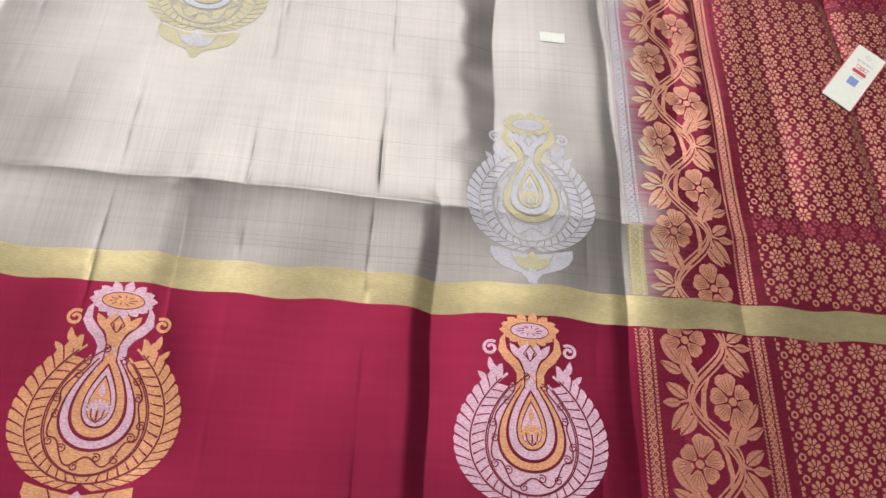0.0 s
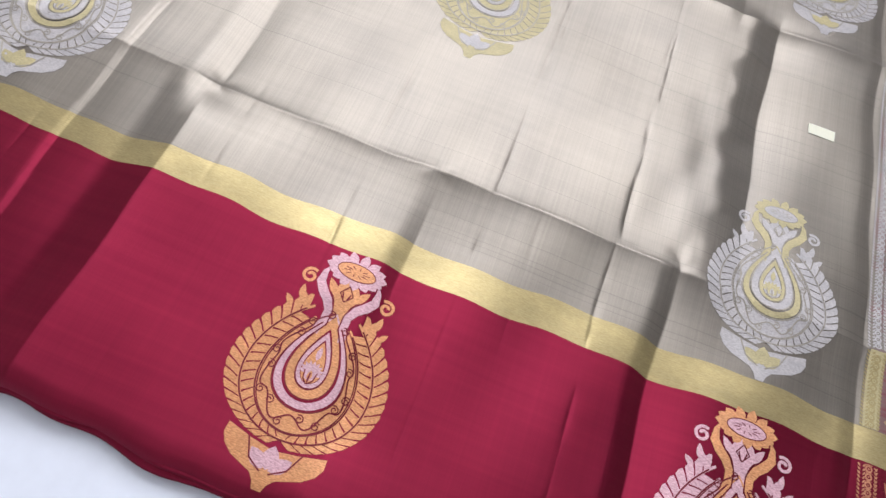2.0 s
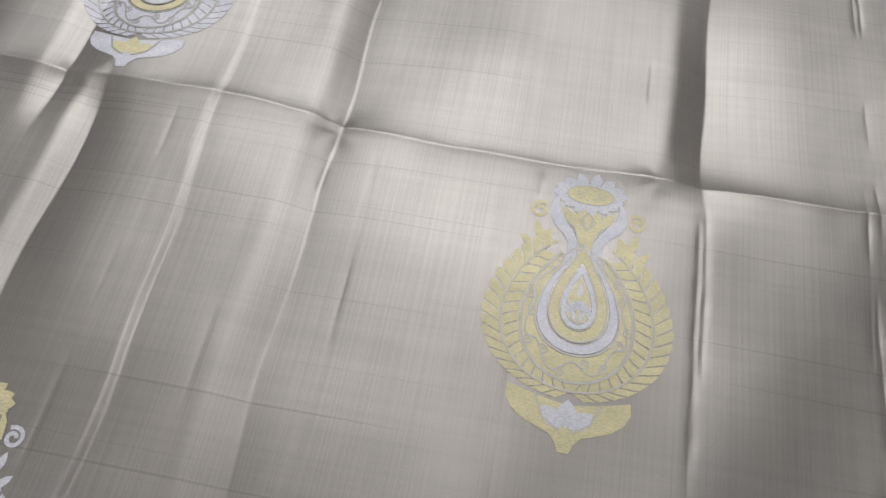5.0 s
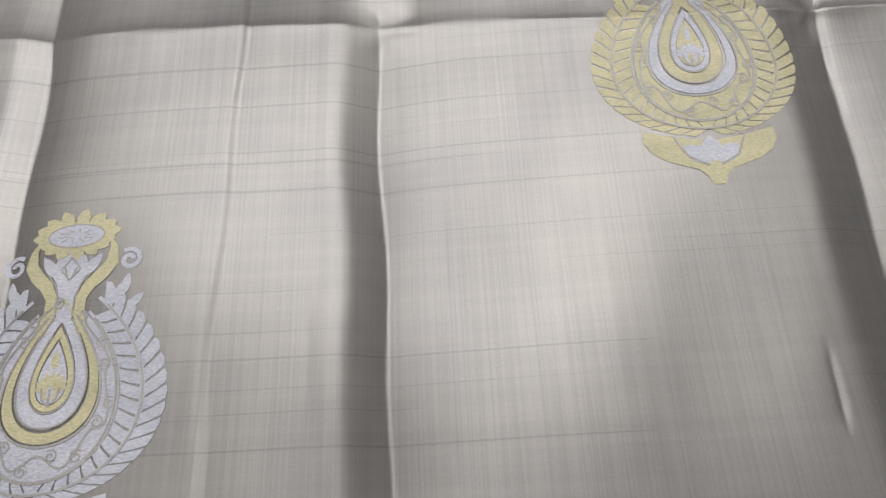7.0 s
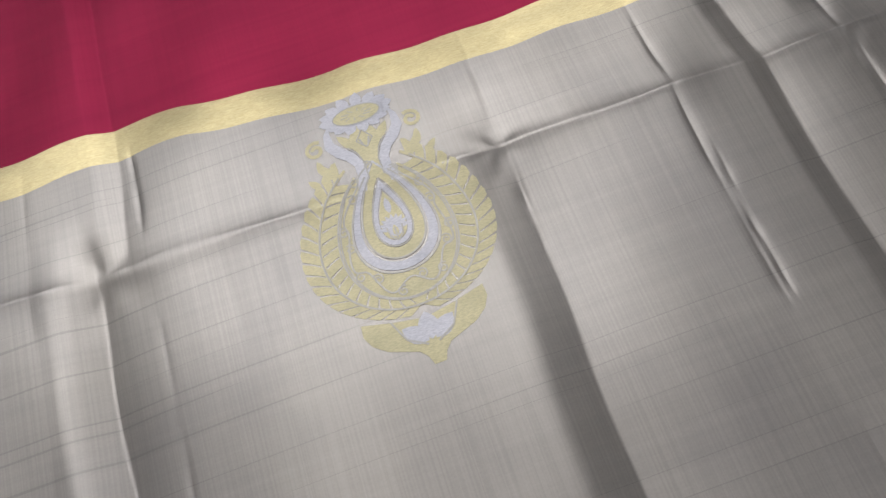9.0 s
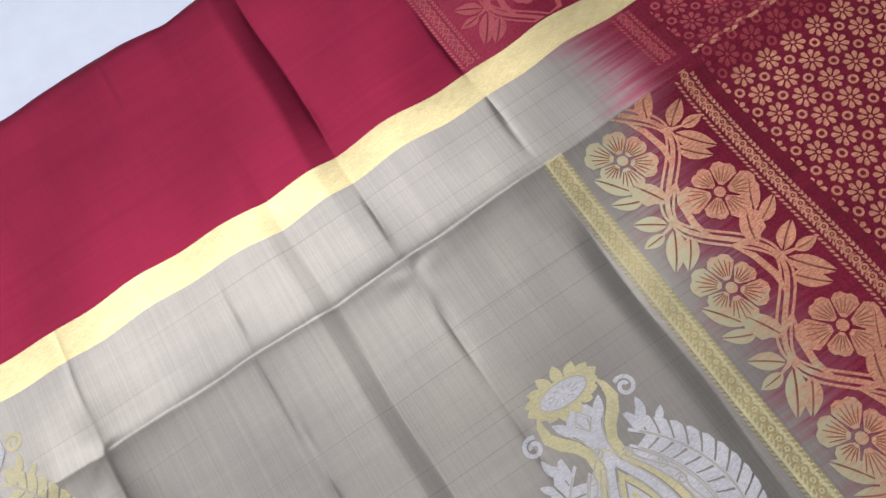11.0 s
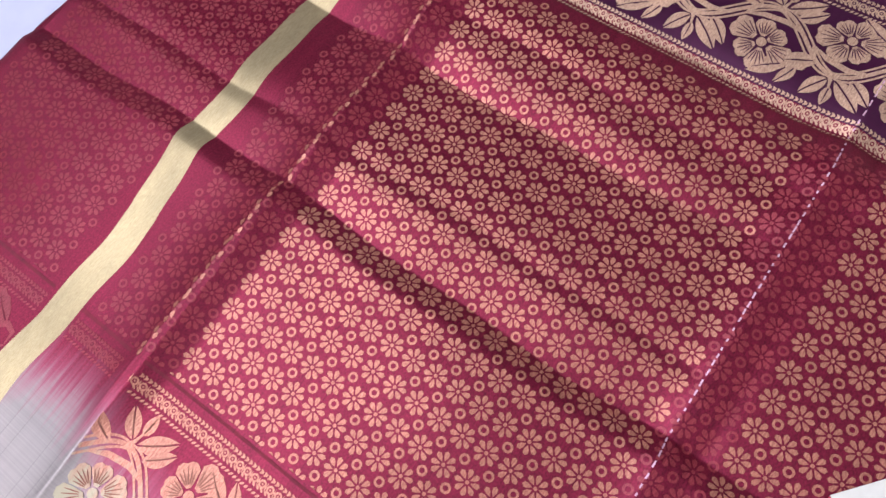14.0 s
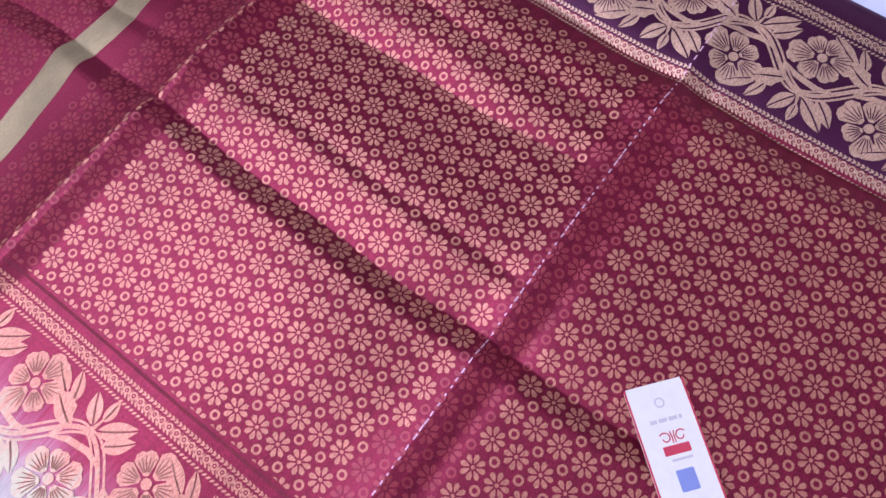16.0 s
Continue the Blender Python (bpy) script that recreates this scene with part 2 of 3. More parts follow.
def laid(x, v):
    """The y at which the line v of the cloth lies at x."""
    x, v = np.asarray(x, float), np.asarray(v, float)
    out = np.zeros(np.broadcast(x, v).shape)
    x, v = np.broadcast_arrays(x, v)
    ys = np.array([np.interp(x, CX, LINES[k]) for k in VS])
    for i in range(len(VS) - 1):
        f = (v - VS[i]) / (VS[i + 1] - VS[i])
        inside = (f >= 0) & (f <= 1)
        out = np.where(inside, ys[i] + f * (ys[i + 1] - ys[i]), out)
    # past the deep fold of the pallu the far stripe lies a little further out
    out = out + 0.011 * np.clip((x - 0.595) / 0.065, 0, 1) * np.clip((v - 0.90) / 0.07, 0, 1) * np.clip((1.18 - v) / 0.15, 0, 1)
    wob = 0.0016 * np.sin(41 * x + 1.0) + 0.0012 * np.sin(97 * x)
    return out + wob * 0.8


# cross folds: x, height, rise on the low side, fall on the high side, first y, last y
CROSS = (
    (-0.470, 0.0084, 0.0095, 0.040, -0.10, 1.30),
    (-0.370, 0.0074, 0.0095, 0.030, 0.58, 1.30),
    (-0.338, 0.0074, 0.0082, 0.024, -0.10, 0.60),
    (-0.254, 0.0021, 0.0026, 0.040, -0.10, 0.62),
    (-0.254, 0.0024, 0.0023, 0.050, 0.60, 1.30),
    (-0.172, 0.0120, 0.0135, 0.060, 0.27, 0.93),
    (-0.178, -0.0085, 0.0200, 0.060, -0.10, 0.28),
    (-0.150, 0.0084, 0.0088, 0.034, 0.93, 1.30),
    (0.030, 0.0052, 0.0100, 0.026, 0.05, 0.28),
    (0.080, 0.0090, 0.0150, 0.050, 0.60, 0.93),
    (0.287, 0.0095, 0.0190, 0.050, 0.29, 0.61),
    (0.236, 0.0080, 0.0090, 0.030, -0.10, 0.29),
    (0.246, 0.0032, 0.0075, 0.020, 0.60, 1.30),
    (0.300, 0.0052, 0.0110, 0.030, 0.93, 1.30),
    (0.398, 0.0026, 0.0070, 0.020, -0.10, 0.85),
    (0.505, 0.0040, 0.0070, 0.026, 0.10, 0.62),
    (0.470, 0.0050, 0.0180, 0.030, 0.28, 0.61),
    (0.576, 0.0052, 0.0200, 0.030, 0.28, 0.61),
    (0.712, 0.0024, 0.0060, 0.020, 0.63, 1.30),
    (0.668, 0.0105, 0.0090, 0.028, 0.30, 1.30),
    (0.800, 0.0105, 0.0450, 0.024, 0.63, 1.30),
    (0.845, 0.0020, 0.0100, 0.012, 0.00, 1.30),
    (0.898, 0.0120, 0.0190, 0.022, 0.00, 1.30),
)
# thin pressed lines: x, depth, first y, last y
THIN = (
    (-0.282, 0.0006, 0.0, 0.60), (-0.140, 0.0006, 0.20, 1.0), (-0.092, 0.0003, 0.3, 0.95), (-0.032, 0.0006, 0.0, 0.58), (0.074, 0.0007, 0.05, 0.6),
    (0.117, 0.0005, 0.15, 0.40), (0.182, 0.0010, 0.0, 0.60), (0.190, 0.0010, 0.60, 1.2), (0.084, 0.0009, 0.82, 1.15),
    (0.300, 0.0012, 0.62, 1.2), (0.366, 0.0006, 0.0, 0.3), (0.437, 0.0006, 0.0, 0.3), (0.403, 0.0012, 0.9, 1.2), (-0.210, 0.0004, 0.3, 1.0),
)
# short sharp nicks where the old creases still show: x, first y, last y
NICKS = (
    (-0.032, 0.186, 0.256), (-0.032, 0.300, 0.376), (0.0735, 0.222, 0.247), (0.0735, 0.288, 0.338), (0.075, 0.425, 0.575), (0.080, 0.474, 0.582),
    (0.1800, 0.196, 0.284), (0.1840, 0.297, 0.420), (0.186, 0.455, 0.540), (-0.029, 0.574, 0.590), (0.0375, 0.672, 0.700), (0.084, 0.840, 0.903), (0.083, 0.940, 0.966),
    (0.1955, 0.838, 0.854), (0.1935, 0.768, 0.815), (0.191, 0.910, 0.954), (0.302, 0.834, 0.884), (0.3035, 0.768, 0.787), (0.298, 0.906, 0.956), (0.404, 0.938, 0.969),
    (-0.139, 0.938, 0.992), (-0.173, 0.556, 0.574),
)
# folds along the cloth: y by x, height, low-side rise, high-side fall; the low side lies nearer y = 0
ALONG = (
    ((0.290, 0.288, 0.286, 0.286, 0.284, 0.282), 0.0058, 0.030, 0.036),
    ((0.614, 0.613, 0.603, 0.601, 0.606, 0.621), 0.0052, 0.034, 0.030),
    ((0.918, 0.916, 0.912, 0.907, 0.904, 0.912), 0.0042, 0.030, 0.024),
)
RNG = np.random.RandomState(7)
WAVES = [(RNG.uniform(-1, 1) * 70, RNG.uniform(-1, 1) * 45, RNG.uniform(0, 6.28), RNG.uniform(0.10, 0.34)) for _ in range(18)]
PUCK = [(RNG.uniform(60, 190) * RNG.choice((-1, 1)), RNG.uniform(20, 70), RNG.uniform(0, 6.28)) for _ in range(8)]


def fade(y, a, b, w=0.02):
    return 1 / (1 + np.exp(-(y - a) / w * 2)) * 1 / (1 + np.exp((y - b) / w * 2))


def ridge(d, low, high):
    u = np.clip(1 + d / (2 * low), 0, 1)
    rise = np.where(u < 0.3, u * u / 0.6, u - 0.15) / 0.85
    return np.where(d < 0, rise, np.exp(-np.maximum(d, 0) / high))


def crest(d, low, high):
    """A pressed crease that dies away on both sides."""
    return np.where(d < 0, np.exp(np.minimum(d, 0) / low), np.exp(-np.maximum(d, 0) / high))


def height(x, y):
    """Height of the cloth over its lowest lie."""
    x, y = np.broadcast_arrays(np.asarray(x, float), np.asarray(y, float))
    h = np.zeros(x.shape)
    for xc, a, low, high, ya, yb in CROSS:
        bend = xc + 0.0022 * np.sin(13 * y + xc * 40) + 0.0012 * np.sin(47 * y + xc * 90)
        swell = 0.8 + 0.28 * np.sin(9 * y + xc * 31)
        if xc == 0.287:  # its loose upper edge hangs in small scallops
            low = low * (1 + 0.12 * np.sin(62 * y) + 0.09 * np.sin(131 * y + 1.0))
        h = h - a * swell * ridge(x - bend, low, high) * fade(y, ya, yb)
    for xc, a, ya, yb in THIN:
        d = x - xc - 0.0010 * np.sin(17 * y + xc * 50)
        h = h - 0.7 * a * np.exp(-np.abs(d) / 0.0020) * fade(y, ya, yb) * np.clip(0.35 + 0.6 * np.sin(23 * y + xc * 70) + 0.55 * np.sin(67 * y + xc * 130), 0, 1.3)
    for xc, ya, yb in NICKS:
        d = x - xc - 0.0006 * np.sin(60 * y + xc * 90)
        h = h - 0.0011 * np.exp(-np.abs(d) / 0.0017) * fade(y, ya, yb, 0.006) * (0.75 + 0.25 * np.sin(210 * y + xc * 300))
    red = 1 / (1 + np.exp(-(x - 0.50) / 0.02))
    for ys, a, low, high in ALONG:
        yc = np.interp(x, CX, ys) + 0.0007 * np.sin(19 * x) + 0.0004 * np.sin(71 * x)
        h = h + a * (1 - (red if a < 0 else 0.5 * red)) * (0.85 + 0.2 * np.sin(7 * x + yc * 20)) * crest(y - yc, low, high)
        h = h + 0.0005 * crest(y - yc, 0.0045, 0.0035)
    # in the pallu the folds along the cloth stand up sharply
    h = h + red * (0.0074 * ridge(y - 0.6195, 0.012, 0.016) - 0.0050 * ridge(y - 0.6195, 0.018, 0.034))
    h = h + red * (0.0078 * ridge(y - 0.9120, 0.0140, 0.030))
    for kx, ky, ph, a in WAVES:
        h = h + 0.0011 * a * np.sin(kx * x + ky * y + ph)
    near_fold = np.exp(-((x - 0.232) / 0.03) ** 2) * fade(y, 0.25, 0.55) + 0.5 * np.exp(-((y - 0.9) / 0.03) ** 2) + 0.35 * np.exp(-((y - 0.6) / 0.02) ** 2)
    for kx, ky, ph in PUCK:
        h = h + 0.00012 * near_fold * np.sin(kx * x + ky * y + ph)
    # small stars of puckers where the folds cross
    for jx, jy in ((-0.172, 0.603), (0.048, 0.602), (0.236, 0.287), (0.298, 0.890), (-0.36, 0.612), (0.080, 0.906), (-0.175, 0.288), (0.024, 0.286), (-0.168, 0.913), (0.668, 0.620)):
        r2 = (x - jx) ** 2 + (y - jy) ** 2
        ang = np.arctan2(y - jy, x - jx)
        h = h + 0.0004 * np.exp(-r2 / 0.026 ** 2) * (np.sin(2 * ang + jx * 30) + 0.6 * np.sin(5 * ang + jy * 50)) * np.clip(np.sqrt(r2) / 0.012, 0, 1)
    # settles to the floor along the two edges
    ya, yb = laid(x, 0.0), laid(x, 1.18)
    settle = np.clip(np.minimum((y - ya) / 0.012, (yb - y) / 0.012), 0, 1)
    settle = np.minimum(settle, np.clip((X1 - x) / 0.02, 0, 1))
    return np.maximum(h, -0.0165) * (0.5 + 0.5 * settle) - 0.002 * (1 - settle)


def steps(a, b, step, fine, cuts=()):
    xs = list(np.linspace(a, b, max(2, int(round((b - a) / step)) + 1)))
    for c in fine:
        xs += [c + k * 0.0013 for k in range(-5, 6) if a < c + k * 0.0013 < b]
    xs = sorted(set(round(float(v), 5) for v in xs))
    keep = [xs[0]]
    for v in xs[1:]:
        if v - keep[-1] > 0.0007:
            keep.append(v)
    keep[-1] = b
    return np.array(keep)


FINE_X = [c[0] for c in CROSS] + [c[0] for c in THIN] + [c[0] for c in NICKS]
FINE_Y = [0.279, 0.286, 0.293, 0.597, 0.603, 0.609, 0.6195, 0.905, 0.911, 0.917]


def link_mesh(name, verts, faces, mat, parent=None, label="", smooth=True):
    me = bpy.data.meshes.new(name)
    me.from_pydata(verts, [], faces)
    me.update()
    if smooth:
        me.polygons.foreach_set("use_smooth", [True] * len(me.polygons))
    me.materials.append(mat)
    ob = new(name, me)
    if parent:
        ob.parent = parent
    if label:
        tagged(ob, label)
    return ob


def sheet(name, xa, xb, va, vb, mat, parent, label="", skirt=""):
    """One woven panel of the cloth between two x and two lines."""
    if xa < -0.55:
        xs = np.concatenate([np.linspace(xa, -0.55, 40)[:-1], steps(-0.55, xb, 0.0042, FINE_X)])
    else:
        xs = steps(xa, xb, 0.0042, FINE_X)
    vs = steps(va, vb, 0.0042, FINE_Y)
    gx, gv = np.meshgrid(xs, vs)
    gy = laid(gx, gv)
    gz = height(gx, gy)
    if "near" in skirt:
        gz[0] -= 0.004
    if "far" in skirt:
        gz[-1] -= 0.004
    if "end" in skirt:
        gz[:, -1] -= 0.004
    n, m = gx.shape
    verts = np.stack([gx, gy, gz], -1).reshape(-1, 3).tolist()
    idx = np.arange(n * m).reshape(n, m)
    faces = np.stack([idx[:-1, :-1], idx[:-1, 1:], idx[1:, 1:], idx[1:, :-1]], -1).reshape(-1, 4).tolist()
    return link_mesh(name, verts, faces, mat, parent, label)


# ---- room ----


def box_mesh(name, lo, hi, mat, label, category, kind="structure"):
    bm = bmesh.new()
    bmesh.ops.create_cube(bm, size=1)
    for v in bm.verts:
        v.co = Vector([lo[i] + (v.co[i] + 0.5) * (hi[i] - lo[i]) for i in range(3)])
    me = bpy.data.meshes.new(name)
    bm.to_mesh(me)
    bm.free()
    me.materials.append(mat)
    return tagged(new(name, me), label, category, kind=kind)


RX0, RX1, RY0, RY1, RZ = -3.2, 4.2, -2.8, 2.0, 3.7
box_mesh("floor", (RX0 - 0.2, RY0 - 0.2, FLOOR_Z - 0.1), (RX1 + 0.2, RY1 + 0.2, FLOOR_Z), M_FLOOR, "smooth bluish white floor under the spread cloth", "floor")
box_mesh("ceiling", (RX0 - 0.2, RY0 - 0.2, RZ), (RX1 + 0.2, RY1 + 0.2, RZ + 0.1), M_CEILING, "plain white ceiling", "ceiling")
box_mesh("wall_west", (RX0 - 0.2, RY0 - 0.2, FLOOR_Z), (RX0, RY1 + 0.2, RZ), M_WALL, "plain pale wall", "wall")
box_mesh("wall_east", (RX1, RY0 - 0.2, FLOOR_Z), (RX1 + 0.2, RY1 + 0.2, RZ), M_WALL, "plain pale wall", "wall")
box_mesh("wall_south", (RX0, RY0 - 0.2, FLOOR_Z), (RX1, RY0, RZ), M_WALL, "plain pale wall", "wall")


def north_wall():
    """Wall with the opening that the daylight comes through."""
    a, b, c, d = WIN_X - WIN_W / 2, WIN_X + WIN_W / 2, WIN_Z - WIN_H / 2, WIN_Z + WIN_H / 2
    bm = bmesh.new()
    for lo, hi in (((RX0, FLOOR_Z), (a, RZ)), ((b, FLOOR_Z), (RX1, RZ)), ((a, FLOOR_Z), (b, c)), ((a, d), (b, RZ))):
        cube = bmesh.ops.create_cube(bm, size=1)["verts"]
        for v in cube:
            v.co = Vector((lo[0] + (v.co.x + 0.5) * (hi[0] - lo[0]), RY1 + (v.co.y + 0.5) * 0.2, lo[1] + (v.co.z + 0.5) * (hi[1] - lo[1])))
    me = bpy.data.meshes.new("wall_north")
    bm.to_mesh(me)
    bm.free()
    me.materials.append(M_WALL)
    tagged(new("wall_north", me), "plain pale wall with a window opening", "wall", kind="structure")


north_wall()

# ---- the saree ----
saree = tagged(new("saree"), "grey silk saree with maroon zari border and red pallu spread flat", "saree")
sheet("body_panel", X0, 0.404, 0.217, 0.972, M_FIELD, saree, "greyish beige silk with pressed folds")
sheet("border", X0, 0.404, 0.0, 0.190, M_BORDER, saree, "plain maroon silk border", "near")
sheet("border", X0, 0.404, 0.996, 1.180, M_BORDER, saree, "plain maroon silk border", "far")
sheet("pallu_panel", 0.404, 0.905, 0.217, 0.972, M_FADE, saree, "red silk fading raggedly into grey")
sheet("pallu_border", 0.404, 0.905, 0.0, 0.190, M_PALLU, saree, "deep red silk ground", "near")
sheet("pallu_border", 0.404, 0.905, 0.996, 1.180, M_PALLU, saree, "deep red silk ground", "far")
sheet("end_panel", 0.905, X1, 0.0, 0.190, M_PURPLE, saree, "dark purple silk end", "near end")
sheet("end_panel", 0.905, X1, 0.217, 0.972, M_PURPLE, saree, "dark purple silk end", "end")
sheet("end_panel", 0.905, X1, 0.996, 1.180, M_PURPLE, saree, "dark purple silk end", "far end")
sheet("zari_stripe", X0, X1, 0.190, 0.217, M_STRIPE, saree, "pale gold woven stripe", "end")
sheet("zari_stripe", X0, X1, 0.972, 0.996, M_STRIPE, saree, "pale gold woven stripe", "end")


def under_layer(v, out, z, side):
    """Edge of a folded layer that peeps out under the top one."""
    xs = np.linspace(X0, X1 - 0.004, 420)
    edge = laid(xs, v) + side * (out + 0.0016 * np.sin(33 * xs + out * 900) + 0.0012 * np.sin(77 * xs))
    rows = [laid(xs, v) - side * 0.006, edge - side * 0.002, edge, edge - side * 0.0012]
    zs = [z + 0.0004, z + 0.0006, z, z - 0.0007]
    verts, faces = [], []
    for yy, zz in zip(rows, zs):
        verts += [(float(a), float(b), zz) for a, b in zip(xs, yy)]
    n = len(xs)
    for r in range(3):
        faces += [(r * n + i, r * n + i + 1, (r + 1) * n + i + 1, (r + 1) * n + i) for i in range(n - 1)]
    link_mesh("under_layer", verts, faces, M_BORDER, saree, "folded maroon layer peeping out below")


for out, z in ((0.0020, -0.0062), (0.0042, -0.0105), (0.0030, -0.0148)):
    under_layer(0.0, out, z, -1)
for out, z in ((0.0025, -0.0085), (0.0036, -0.0145)):
    under_layer(1.18, out, z, 1)

# ---- woven motifs, laid on the cloth ----
LIFT = 0.00026


class Patch:
    """Gathers flat woven shapes and lays them on the cloth as one mesh."""

    def __init__(self):
        self.v, self.f = [], []

    def poly(self, pts):
        """A shape that its middle can see whole."""
        pts = np.asarray(pts, float)
        n, k = len(pts), len(self.v)
        self.v += [tuple(p) for p in pts] + [tuple(pts.mean(0))]
        self.f += [(k + i, k + (i + 1) % n, k + n) for i in range(n)]
        return self

    def band(self, inner, outer, closed=True):
        n, k = len(inner), len(self.v)
        self.v += [tuple(p) for p in inner] + [tuple(p) for p in outer]
        for i in range(n if closed else n - 1):
            j = (i + 1) % n
            self.f.append((k + i, k + j, k + n + j, k + n + i))
        return self

    def stroke(self, pts, w):
        pts = np.asarray(pts, float)
        t = np.gradient(pts, axis=0)
        t /= np.linalg.norm(t, axis=1, keepdims=True) + 1e-9
        nrm = np.stack([-t[:, 1], t[:, 0]], 1)
        w = np.broadcast_to(np.asarray(w, float), (len(pts),))[:, None] / 2
        return self.band(pts - nrm * w, pts + nrm * w, False)

    def leaf(self, base, angle, length, width, n=5, bend=0.0):
        """A pointed leaf from its base along an angle in radians."""
        s = np.linspace(0, 1, n + 1)
        half = width / 2 * np.sin(np.pi * s ** 0.88) ** 0.8
        d, q = np.array([math.cos(angle), math.sin(angle)]), np.array([-math.sin(angle), math.cos(angle)])
        base = np.asarray(base, float)
        if length > 0.0165:
            gap = width * 0.05
            for side in (-1, 1):
                rim = [base + d * length * a + q * (side * max(b, gap) + bend * length * a * a) for a, b in zip(s, half)]
                rib = [base + d * length * a + q * (side * gap + bend * length * a * a) for a in s[::-1]]
                self.poly(rim + rib)
            return self
        up = [base + d * length * a + q * (b + bend * length * a * a) for a, b in zip(s, half)]
        down = [base + d * length * a - q * (b - bend * length * a * a) for a, b in zip(s[-2:0:-1], half[-2:0:-1])]
        return self.poly(up + down)

    def oval(self, c, a, b, n=14, turn=0.0):
        t = np.linspace(0, 2 * np.pi, n, endpoint=False)
        p = np.stack([a * np.cos(t), b * np.sin(t)], 1)
        r = np.array([[math.cos(turn), -math.sin(turn)], [math.sin(turn), math.cos(turn)]])
        return self.poly(p @ r.T + np.asarray(c, float))

    def ring(self, c, r, w, n=12):
        t = np.linspace(0, 2 * np.pi, n, endpoint=False)
        u = np.stack([np.cos(t), np.sin(t)], 1)
        return self.band(np.asarray(c) + u * (r - w), np.asarray(c) + u * r)

    def lay(self, name, mat, parent, label="", at=(0, 0), lift=LIFT, stretch=(1, 1), kind=""):
        p = [np.array(q) * np.array(stretch) + np.array(at) for q in self.v]
        # long faces are split, so that they follow the folds
        todo, faces, cut = [], [], {}
        for f in self.f:
            todo += [f] if len(f) == 3 else [(f[0], f[1], f[2]), (f[0], f[2], f[3])]
        while todo:
            t = todo.pop()
            sides = [(float(((p[t[i]] - p[t[(i + 1) % 3]]) ** 2).sum()), i) for i in range(3)]
            far, i = max(sides)
            if far < 0.0048 ** 2:
                faces.append(t)
                continue
            a, b, c = t[i], t[(i + 1) % 3], t[(i + 2) % 3]
            key = (min(a, b), max(a, b))
            if key not in cut:
                cut[key] = len(p)
                p.append((p[a] + p[b]) / 2)
            todo += [(a, cut[key], c), (cut[key], b, c)]
        p = np.array(p)
        z = height(p[:, 0], p[:, 1]) + lift
        verts = np.column_stack([p, z]).tolist()
        # faces look upward
        up = []
        for f in faces:
            a, b, c = (p[i] for i in f[:3])
            area = (b[0] - a[0]) * (c[1] - a[1]) - (b[1] - a[1]) * (c[0] - a[0])
            up.append(f if area > 0 else tuple(reversed(f)))
        ob = link_mesh(name, verts, up, mat, parent, label)
        if kind:
            tagged(ob, kind=kind)
        return ob


def drop(f, n=72):
    """Outline of the pear at a share f of its full width; the tip of the motif is the origin."""
    t = np.linspace(0, 2 * np.pi, n, endpoint=False)
    x = 0.0648 * f * np.sin(t) * np.abs(np.sin(t / 2)) ** 0.45
    g = 0.42 + 0.58 * f
    y = 0.074 + g * (0.060 * np.cos(t) + 0.015)
    return np.stack([x, y], 1)


def ring_leaves(p, fa, fb, count, slant):
    """Slanted leaves between two shares of the pear."""
    n = count * 24
    a, b = drop(fa, n), drop(fb, n)
    sft = int(slant * 24)
    for k in range(count):
        if not 0.105 < (k + 0.5) / count < 0.895:
            continue  # the pear is open at its neck
        half = count // 2
        s = sft if k < half else -sft
        i0, i1 = k * 24, k * 24 + 20
        mid = (i0 + i1) // 2
        shape = [a[i0 % n], a[mid % n], a[i1 % n], (a[(i1 + 1) % n] + b[(i1 + s + 1) % n]) / 2,
                 b[(i1 + s - 1) % n], b[(mid + s) % n] * 1.01, b[(i0 + s) % n], (a[(i0 + 1) % n] + b[(i0 + s) % n]) / 2]
        p.poly(shape)


def bulb(w, low, high, n=72):
    """Outline of the long inner drop of the motif, pointed at its upper end."""
    t = np.linspace(0, 2 * np.pi, n, endpoint=False)
    return np.stack([w * 1.18 * np.sin(t) * np.abs(np.sin(t / 2)) ** 1.1, low + (high - low) * (0.5 + 0.5 * np.cos(t))], 1)


def curl(c, r, side, n=18):
    """A small spiral that winds inwards."""
    return [(c[0] + side * r * (1 - 0.75 * q) * math.cos(2.2 - 8.4 * q), c[1] + r * (1 - 0.75 * q) * math.sin(2.2 - 8.4 * q)) for q in np.linspace(0, 1, n)]


